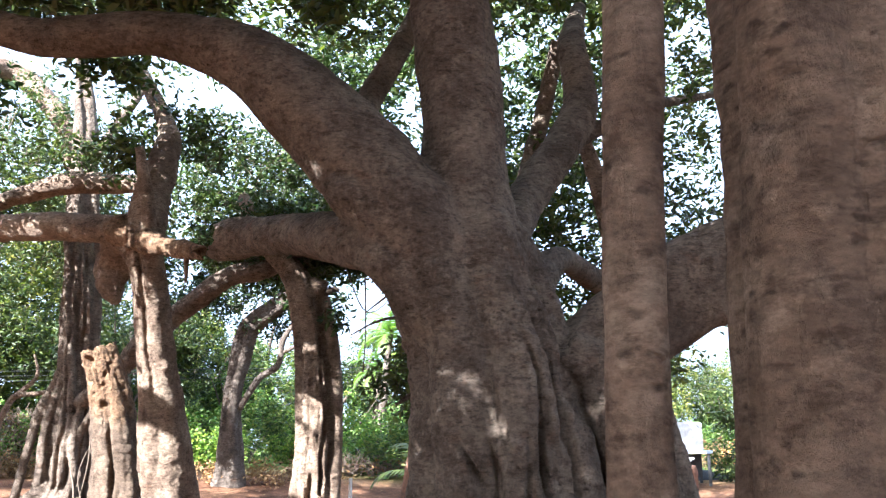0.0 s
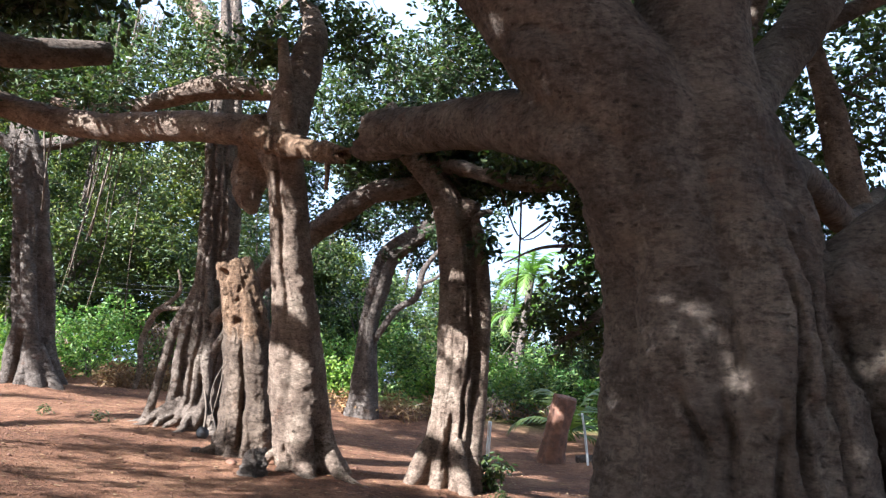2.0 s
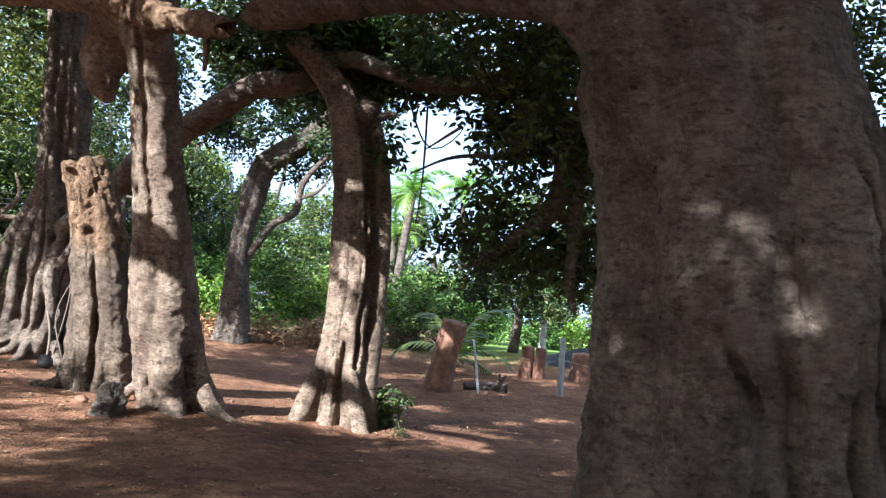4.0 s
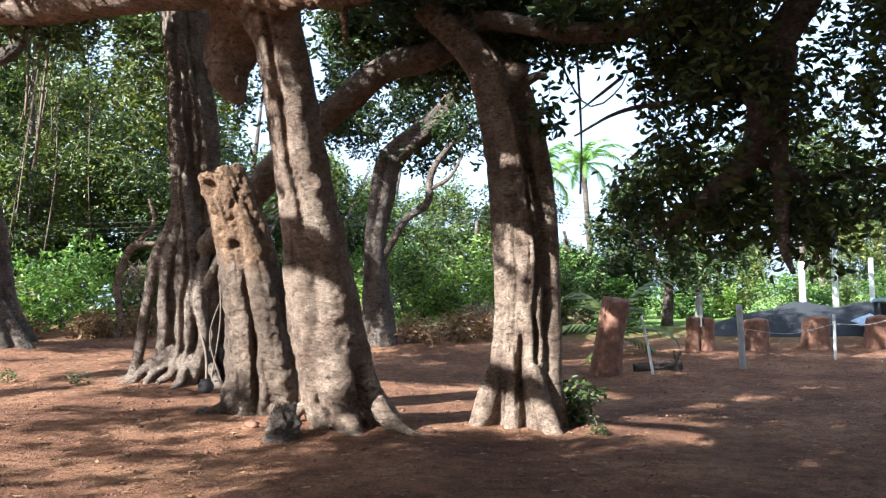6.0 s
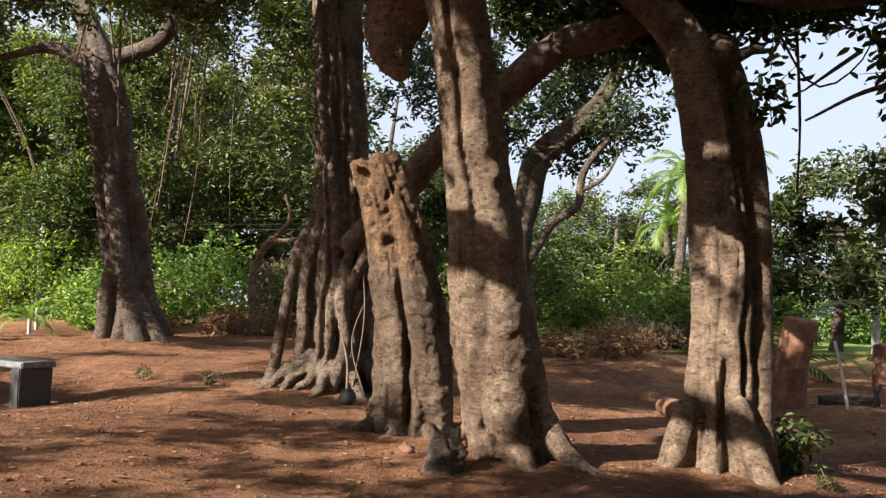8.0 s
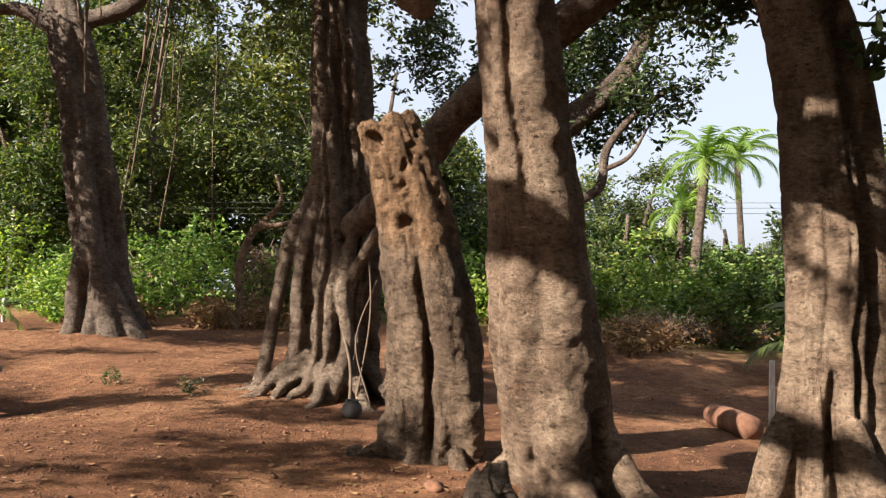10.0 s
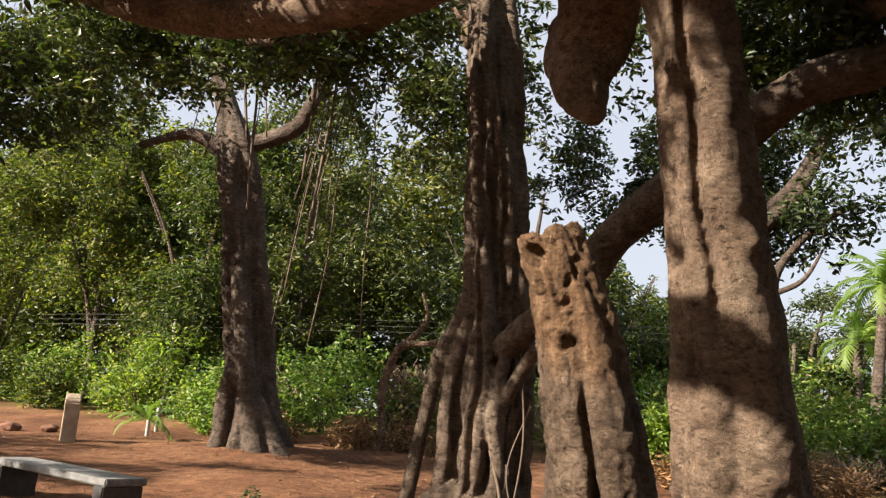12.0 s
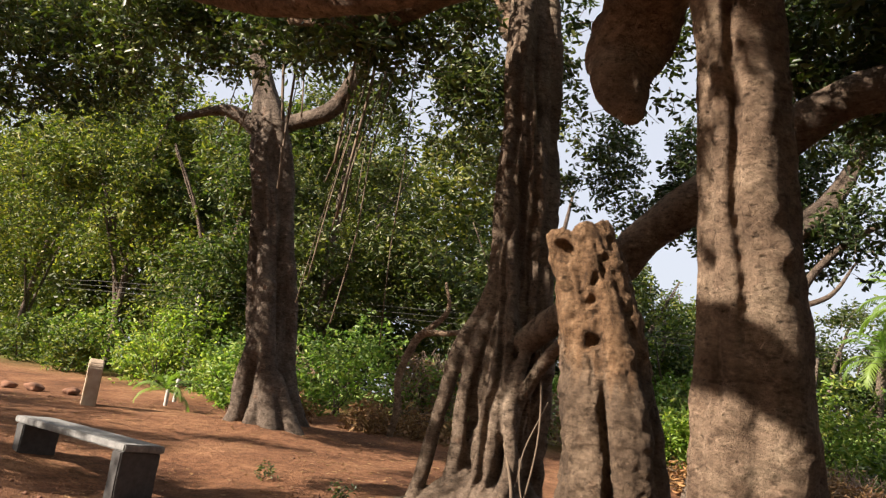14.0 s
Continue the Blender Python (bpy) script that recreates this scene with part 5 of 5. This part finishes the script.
def posts():
    def post(x, y, h, r, mat, label, dx=0.0, name="fence_post"):
        g = height(x, y)
        t = thing(name, label, "post", at=(x, y, g))
        wood("shaft", [stem([(x, y, g - 0.15, r * 1.05), (x + dx * 0.5, y, g + h * 0.5, r), (x + dx, y, g + h, r * 0.93)], 14, 12, rough=0.05, seed=int(x * 10) + 700)], mat, t)
        return t
    post(1.35, 20.2, 1.1, 0.055, CONCRETE, "slim grey fence post in the soil", -0.03)
    post(3.45, 21.9, 0.85, 0.03, CONCRETE, "thin grey fence post in the soil")
    post(5.1, 22.4, 1.15, 0.055, CONCRETE, "slim grey fence post in the soil")
    post(-2.12, 18.4, 0.8, 0.035, WHITE_PAINT, "thin whitewashed post behind the bent trunk")
    post(-0.27, 19.3, 0.95, 0.022, WHITE_PAINT, "thin leaning white stick stuck in the soil", -0.18, "white_stick")
    post(-4.6, 29.8, 0.8, 0.09, CONCRETE, "greyish whitewashed post among the bushes")
    post(-3.0, 28.5, 0.9, 0.08, WHITE_PAINT, "whitewashed post among the bushes")
    post(-16.2, 21.6, 0.5, 0.04, CONCRETE, "short grey concrete post by the bushes")
    post(-16.9, 22.6, 0.5, 0.04, CONCRETE, "short grey concrete post by the bushes")
    post(6.6, 31, 2.4, 0.09, WHITE_PAINT, "tall whitewashed post at the field")
    post(8.4, 33, 1.9, 0.08, WHITE_PAINT, "tall whitewashed post at the field")
    for k, (a, b) in enumerate((((1.33, 20.2, 0.85), (3.45, 21.9, 0.85)), ((3.45, 21.9, 0.85), (5.1, 22.4, 1.1)))):
        a, b = Vector(a), Vector(b)
        w = new("fence_wire", mesh_of("fence_wire", *limb([(*a, 0.004), (*(a.lerp(b, 0.5) - Vector((0, 0, 0.14))), 0.004), (*b, 0.004)], 10, 5, rough=0.0, seed=1), CONCRETE))
        tagged(w, "sagging fence wire between the posts", "wire", "fence wires")
    # white-painted trees by the heap
    for k, (x, y, h, mat, r) in enumerate(((4.76, 28.0, 1.7, WHITE_PAINT, 0.085), (2.09, 28.0, 1.2, CONCRETE, 0.1))):
        g = height(x, y)
        t = thing("painted_tree", "small tree with a whitewashed lower trunk", "tree", at=(x, y, g))
        wood("painted_trunk", [limb([(x, y, g - 0.1, r * 1.1), (x, y, g + h * 0.5, r), (x, y, g + h, r)], 14, 12, rough=0.03, seed=720 + k)], mat, t, "whitewashed trunk")
        wood("trunk", [limb([(x, y, g + h, r * 0.98), (x + 0.1, y, g + h + 1.2, r * 0.9), (x + 0.3, y, g + h + 2.6, r * 0.6)], 20, 12, seed=730 + k)], BARK_FAR, t)
        crown(t, [(x, y, g + h + 2.8, 2.0, 1.6, 1.2, 420)], 75 + k, 0.15, LEAF_MID, 9, -0.05, 0.7)
    x, y = -19.95, 26.0
    g = height(x, y)
    t = thing("utility_pole", "slim grey concrete power pole with crossarm", "pole", at=(x, y, g))
    wood("shaft", [limb([(x, y, g - 0.2, 0.07), (x + 0.05, y, g + 1.5, 0.065), (x + 0.1, y, g + 3.0, 0.06)], 14, 12, rough=0.02, seed=740)], CONCRETE, t)
    shaped("crossarm", block(0.9, 0.06, 0.06), CONCRETE, t, pose(0.09, 0, 2.65))
    for k in range(3):
        w = new("power_line", mesh_of("power_line", *limb([(x - 9, y + 3, g + 2.7 + 0.15 * k, 0.006), (x + 0.1, y - 0.075, g + 2.4 + 0.15 * k, 0.006), (x + 22, y + 7, g + 3.2 + 0.15 * k, 0.006)], 14, 5, rough=0.0, seed=1), GRANITE_DARK))
        tagged(w, "dark overhead power line strung from the pole", "power line", "power lines")


def heap():
    cx, cy, rx, ry, h = 4.9, 26.6, 3.4, 1.4, 0.8
    n, m = 60, 26
    verts, faces = [], []
    for j in range(m + 1):
        for i in range(n):
            a = 2 * math.pi * i / n
            q = j / m
            x, y = cx + rx * q * math.cos(a), cy + ry * q * math.sin(a)
            z = h * (1 - q) ** 0.8 * (1 + 0.35 * noise.noise((x * 0.9, y * 0.9, 4))) + 0.05 * noise.noise((x * 6, y * 6, 2)) * (q < 0.97)
            verts.append((x, y, height(x, y) - 0.02 + max(0, z) - 0.04 * (j == m)))
    for j in range(m):
        for i in range(n):
            faces.append((j * n + i, j * n + (i + 1) % n, (j + 1) * n + (i + 1) % n, (j + 1) * n + i))
    ob = new("gravel_mound", mesh_of("gravel_mound", verts, faces, GRAVEL))
    tagged(ob, "long low heap of dark grey gravel", "gravel heap")
    x, y = 7.0, 25.2
    for k, (px, py, a) in enumerate(((5.3, 25.3, 20), (5.7, 25.1, -15))):
        bm = block(0.55, 0.32, 0.04, 0.01, 0.03, 8 + k)
        ob = shaped("plastic_sheet", bm, PALE_BLUE, None, pose(px, py, height(px, py) + 0.35, 20, -15, a))
        tagged(ob, "crumpled pale blue plastic sheet on the heap", "plastic sheet", "sheets on the heap")


def cart():
    x, y = 5.95, 24.6
    g = height(x, y)
    t = thing("work_cart", "blue-white metal work cart with a white box", "cart", at=(x, y, g))
    shaped("deck", block(1.7, 0.9, 0.08, 0.01), PALE_BLUE, t, pose(0.2, 0, 0.85), "pale blue metal deck")
    shaped("box", block(1.0, 0.7, 0.75, 0.03), WHITE_PAINT, t, pose(0.35, 0, 0.93), "white metal box")
    for sx in (-0.55, 0.95):
        for sy in (-0.38, 0.38):
            shaped("leg", block(0.07, 0.07, 0.86, 0.008), GRANITE_DARK, t, pose(sx, sy, 0))
    shaped("panel", block(1.4, 0.05, 0.6, 0.01), GRANITE_DARK, t, pose(0.2, 0.25, 0.22))
    shaped("ramp", block(1.5, 0.5, 0.05, 0.01), WHITE_PAINT, t, pose(-0.2, -0.5, 0.36, 0, -28, 0), "sloping white ramp")


def palm(x, y, h, lean, seed, size=2.6, count=18, mat=None):
    """A feather palm: each frond a midrib that rises and droops, with hanging leaflets along it."""
    rnd = random.Random(seed)
    g = height(x, y)
    t = thing("coconut_palm", "tall coconut palm with arching green fronds" if h > 1 else "young palm with arching green fronds", "palm tree", "palms in the distance" if h > 1 else "young palms", at=(x, y, g))
    if h > 1:
        wood("trunk", [limb([(x - lean, y, g - 0.1, 0.2), (x - lean * 0.5, y, g + h * 0.5, 0.14), (x, y, g + h, 0.12)], 30, 10, rough=0.05, seed=seed)], BARK_FAR, t)
    for k in range(count):
        a = 2.4 * k + rnd.uniform(-0.3, 0.3)
        el = 1.35 - 1.5 * k / count + rnd.uniform(-0.12, 0.12)
        L = size * rnd.uniform(0.8, 1.1)
        c, verts, faces, pts = Vector((x, y, g + h)), [], [], []
        for i in range(19):
            pts.append(c.copy())
            c += Vector((math.cos(a) * math.cos(el), math.sin(a) * math.cos(el), math.sin(el))) * L / 18
            el -= 0.1 * (0.5 + i / 14)
        rib = 0.012 * size
        for i, q in enumerate(pts):
            d = (pts[min(i + 1, 18)] - pts[max(i - 1, 0)]).normalized()
            side = Vector((-math.sin(a), math.cos(a), 0))
            verts += [q - side * rib, q + side * rib]
            if i:
                b = 2 * i
                faces.append((b - 2, b - 1, b + 1, b))
        for i in range(2, 18):
            d = (pts[i + 1] - pts[i - 1]).normalized()
            ll = 0.26 * L * math.sin(math.pi * (0.12 + 0.8 * i / 18)) * rnd.uniform(0.85, 1.1)
            for s, o in ((-1, 0), (1, 1)):
                tip = pts[i] + (side * s * 0.75 + d * 0.55 - Vector((0, 0, rnd.uniform(0.15, 0.6)))).normalized() * ll
                verts.append(tip)
                faces.append((2 * i + o, 2 * i - 2 + o, len(verts) - 1))
        part("frond", mesh_of("frond", verts, faces, mat or LEAF_NEEM, False), t)


def small_things():
    # plant at the foot of the bent trunk
    x, y = -1.74, 14.45
    g = height(x, y)
    t = thing("small_shrub", "small dark green shrub at the trunk's foot", "shrub", at=(x, y, g))
    crown(t, [(x, y, g + 0.27, 0.2, 0.18, 0.24, 36)], 91, 0.09, LEAF_MID, 9, -0.5, 1, 0.15)
    part("stem_mass", sticks("stem_mass", np.array([[x, y, g - 0.03]] * 6), np.array([[x + 0.2 * math.cos(k), y + 0.15 * math.sin(k), g + 0.4] for k in range(6)]), 0.008, BARK), t)["kind"] = "stuff"
    # sawn log
    x, y = -2.62, 17.9
    g = height(x, y)
    t = thing("log", "short orange-brown sawn log lying on the soil", "log", at=(x, y, g))
    wood("wood", [limb([(x - 0.16, y + 0.45, g + 0.12, 0.13), (x, y, g + 0.12, 0.135), (x + 0.16, y - 0.45, g + 0.11, 0.13)], 16, 20, rough=0.08, seed=801)], RED_WOOD, t)
    # dark log and dug-up mound by the white stick
    x, y = -0.1, 20.2
    g = height(x, y)
    t = thing("log", "dark weathered log lying behind the dug-up mound", "log", at=(x, y, g))
    wood("wood", [limb([(x - 0.4, y, g + 0.05, 0.08), (x, y + 0.05, g + 0.08, 0.1), (x + 0.42, y, g + 0.07, 0.1)], 16, 16, rough=0.15, seed=802)], BARK_FAR, t)
    t = thing("forked_stick", "short dark forked stick standing in the mound", "stick", at=(0.12, 19.55, height(0.12, 19.55)))
    g = height(0.12, 19.55)
    wood("stick", [limb([(0.05, 19.5, g - 0.05, 0.03), (0.13, 19.55, g + 0.18, 0.03), (0.22, 19.6, g + 0.32, 0.02)], 10, 8, seed=803), limb([(0.12, 19.55, g + 0.16, 0.025), (0.1, 19.6, g + 0.34, 0.018)], 8, 8, seed=804)], BARK_FAR, t)
    # coconut-sized dark husk by the roots
    x, y = -6.25, 15.35
    g = height(x, y)
    t = thing("pot", "small blackened clay pot by the roots", "pot", at=(x, y, g))
    prof = [(0.05, 0.0), (0.085, 0.03), (0.1, 0.08), (0.085, 0.13), (0.06, 0.15), (0.075, 0.17), (0.065, 0.17), (0.05, 0.15), (0.07, 0.1), (0.03, 0.03)]
    verts = [(x + r * math.cos(a), y + r * math.sin(a), g + z) for r, z in prof for a in np.linspace(0, 2 * math.pi, 16, endpoint=False)]
    faces = [(i * 16 + j, i * 16 + (j + 1) % 16, (i + 1) * 16 + (j + 1) % 16, (i + 1) * 16 + j) for i in range(len(prof) - 1) for j in range(16)] + [tuple(range(15, -1, -1))]
    part("body", mesh_of("body", verts, faces, GRANITE_DARK), t)
    # clods, a root snag, rubble
    for k, (x, y, s, mat, label) in enumerate(((-4.9, 13.3, 0.07, RED_WOOD, "red-brown clod of earth on the soil"), (-5.75, 14.1, 0.08, BARK_FAR, "dark clod of earth on the soil"), (1.95, 15.4, 0.17, RED_WOOD, "rough red-brown stone on the soil"), (2.25, 15.3, 0.2, BARK_FAR, "rough dark stone on the soil"),
                                               (-18.4, 20.2, 0.18, RED_WOOD, "orange-brown rubble stone at the bank"), (-18.9, 20.0, 0.15, RED_WOOD, "orange-brown rubble stone at the bank"), (-17.8, 20.6, 0.16, RED_WOOD, "orange-brown rubble stone at the bank"), (-6.4, 16.0, 0.1, STONE, "pale stone by the roots"))):
        bm = bmesh.new()
        bmesh.ops.create_icosphere(bm, subdivisions=3, radius=s)
        for v in bm.verts:
            v.co *= 1 + 0.35 * noise.noise(v.co * 4 / s * 0.3 + Vector((k * 5, 0, 0))) + 0.15 * noise.noise(v.co * 12)
            v.co.z *= 0.6
        ob = shaped("stone", bm, mat, None, pose(x, y, height(x, y) + s * 0.3, 0, 0, 40 * k), smooth=True)
        tagged(ob, label, "stone", "loose stones")
    x, y = -4.46, 12.92
    g = height(x, y)
    t = thing("root_snag", "gnarled dark root snag sticking out of the soil", "root", at=(x, y, g))
    wood("snag", [stem([(x, y, g - 0.08, 0.2), (x, y, g + 0.06, 0.165), (x + 0.02, y, g + 0.16, 0.14), (x + 0.03, y, g + 0.24, 0.11)], 30, 44, stems=6, spread=0.5, flare=0.5, flare_len=0.1, rough=0.3, seed=811, jag=0.22, hollow=0.1)], BARK_FAR, t)
    # dry fern clumps
    rnd = random.Random(77)
    spots = [(-11.9, 22.6), (-12.3, 23.0), (-11.3, 23.2), (-10.6, 22.9), (-13.9, 22.8), (-4.6, 22.6), (-3.9, 23.2), (-4.0, 24.5), (-3.3, 24.0), (-5.8, 22.6), (8.5, 29.0), (9.3, 28.4), (10.2, 29.2)]
    for k, (x, y) in enumerate(spots):
        g = height(x, y)
        t = thing("dry_fern", "rust-brown dried fern clump", "fern", "dry ferns", at=(x, y, g))
        s = 1.8 if x > 8 else 1.0
        crown(t, [(x, y, g + 0.28 * s, 0.5 * s, 0.4 * s, 0.3 * s, 60)], 95 + k, 0.13, LEAF_DRY, 8, -0.4, 1, 0.3, 0.25)


def undergrowth():
    for k, (x, y, r) in enumerate(((-9.5, 16.2, 0.16), (-8.2, 15.75, 0.14), (-1.5, 13.9, 0.12))):
        g = height(x, y)
        t = thing("weed", "small dark green weed growing from bare soil", "weed", "weeds on the soil", at=(x, y, g))
        crown(t, [(x, y, g + r * 0.7, r, r, r * 0.6, 14)], 930 + k, 0.045, LEAF, 6, -0.6, 1, 0.1)
    rs = np.random.RandomState(12)
    for k, (x, y, w, h) in enumerate(((-10.6, 25.4, 1.0, 1.7), (-12.4, 25.8, 0.9, 1.9), (-8.6, 25.6, 0.9, 1.4), (-16.4, 25.6, 0.9, 1.5), (-3.4, 26.4, 1.1, 0.45), (-1.8, 26.6, 0.9, 0.45))):
        g = height(x, y)
        n = 420
        a = np.column_stack([x + rs.randn(n) * w * 0.4, y + rs.randn(n) * 0.3, g + rs.uniform(0.0, 0.75, n) * h])
        d = rs.randn(n, 3) * (0.5, 0.5, 0.3) + (0, 0, 0.45)
        t = thing("dry_brush", "tangle of pale grey-brown dry twigs among bushes", "brush", "dry brush", at=(x, y, g))
        part("twig_mass", sticks("twig_mass", a, a + d * 0.45, 0.011, DRY_TWIG), t)["kind"] = "stuff"
        part("dry_leaves", leaves("dry_leaves", (a, a + d * 0.4), 0.1, LEAF_DRY, 60 + k, per=1), t)["kind"] = "stuff"


def young_palm(x, y, seed, size, mat):
    palm(x, y, 0.35, 0, seed, size, 9, mat)


PALE_BLUE = plain("pale_blue_paint", (0.28, 0.36, 0.48), (0.5, 0.58, 0.68), 6, 0.5, 0.1, 40)
DRY_TWIG = plain("dry_twig", (0.12, 0.08, 0.055), (0.28, 0.2, 0.15), 5)
undergrowth()
bench()
marker_stone()
cut_stumps()
posts()
heap()
cart()
small_things()
palm(-2.1, 31, 4.7, 0.4, 901, 1.7, 18, LEAF_BUSH)
palm(0.05, 45, 7.2, -0.4, 902, 2.4, 18, LEAF_BUSH)
palm(-2.6, 33, 3.4, 0.2, 903, 1.5, 16, LEAF_BUSH)
young_palm(-0.6, 22.6, 911, 1.9, LEAF_MID)
young_palm(-15.6, 20.9, 912, 0.8, LEAF_BUSH)


def litter():
    rs = np.random.RandomState(5)
    n = 9000
    xy = np.stack([rs.uniform(-17, 6, n), rs.uniform(9.5, 26, n)], 1)
    keep = np.array([noise.noise((x * 0.5, y * 0.5, 8.0)) > -0.25 for x, y in xy])
    xy = xy[keep]
    z = np.array([height(x, y) for x, y in xy])
    a = np.column_stack([xy, z + 0.012])
    me = leaves("leaf_litter", (a, a), 0.075, LEAF_DRY, 6, droop=0.0, per=1, slim=0.45, spreadk=0.0)
    v = np.empty(len(me.vertices) * 3, np.float32)
    me.vertices.foreach_get("co", v)
    v = v.reshape(-1, 6, 3)
    base = v[:, :1, 2:3]
    v[:, :, 2:3] = np.maximum(base + (v[:, :, 2:3] - base) * 0.25, base - 0.004)
    me.vertices.foreach_set("co", v.ravel())
    me.update()
    tagged(new("leaf_litter", me), "scattered dry brown fallen leaves on the soil", "leaf litter", kind="stuff")
    verts, faces = [], []
    rnd = random.Random(6)
    for k in range(9000):
        x, y = (rnd.uniform(-11, -1), rnd.uniform(9.5, 16)) if k % 2 else (rnd.uniform(-14, 5), rnd.uniform(9, 22))
        s = rnd.uniform(0.005, 0.016) * (2.2 if rnd.random() < 0.03 else 1)
        c = Vector((x, y, height(x, y) + s * 0.25))
        b = len(verts)
        verts += [c + Vector((s * rnd.uniform(0.7, 1.3), 0, 0)), c + Vector((0, s * rnd.uniform(0.7, 1.3), 0)), c - Vector((s * rnd.uniform(0.7, 1.3), 0, 0)), c - Vector((0, s, 0)), c + Vector((0, 0, s * 0.7)), c - Vector((0, 0, s * 0.7))]
        for i in range(4):
            faces += [(b + i, b + (i + 1) % 4, b + 4), (b + (i + 1) % 4, b + i, b + 5)]
    tagged(new("pebbles", mesh_of("pebbles", verts, faces, RED_WOOD)), "small reddish pebbles and crumbs of soil", "pebbles", kind="stuff")


litter()
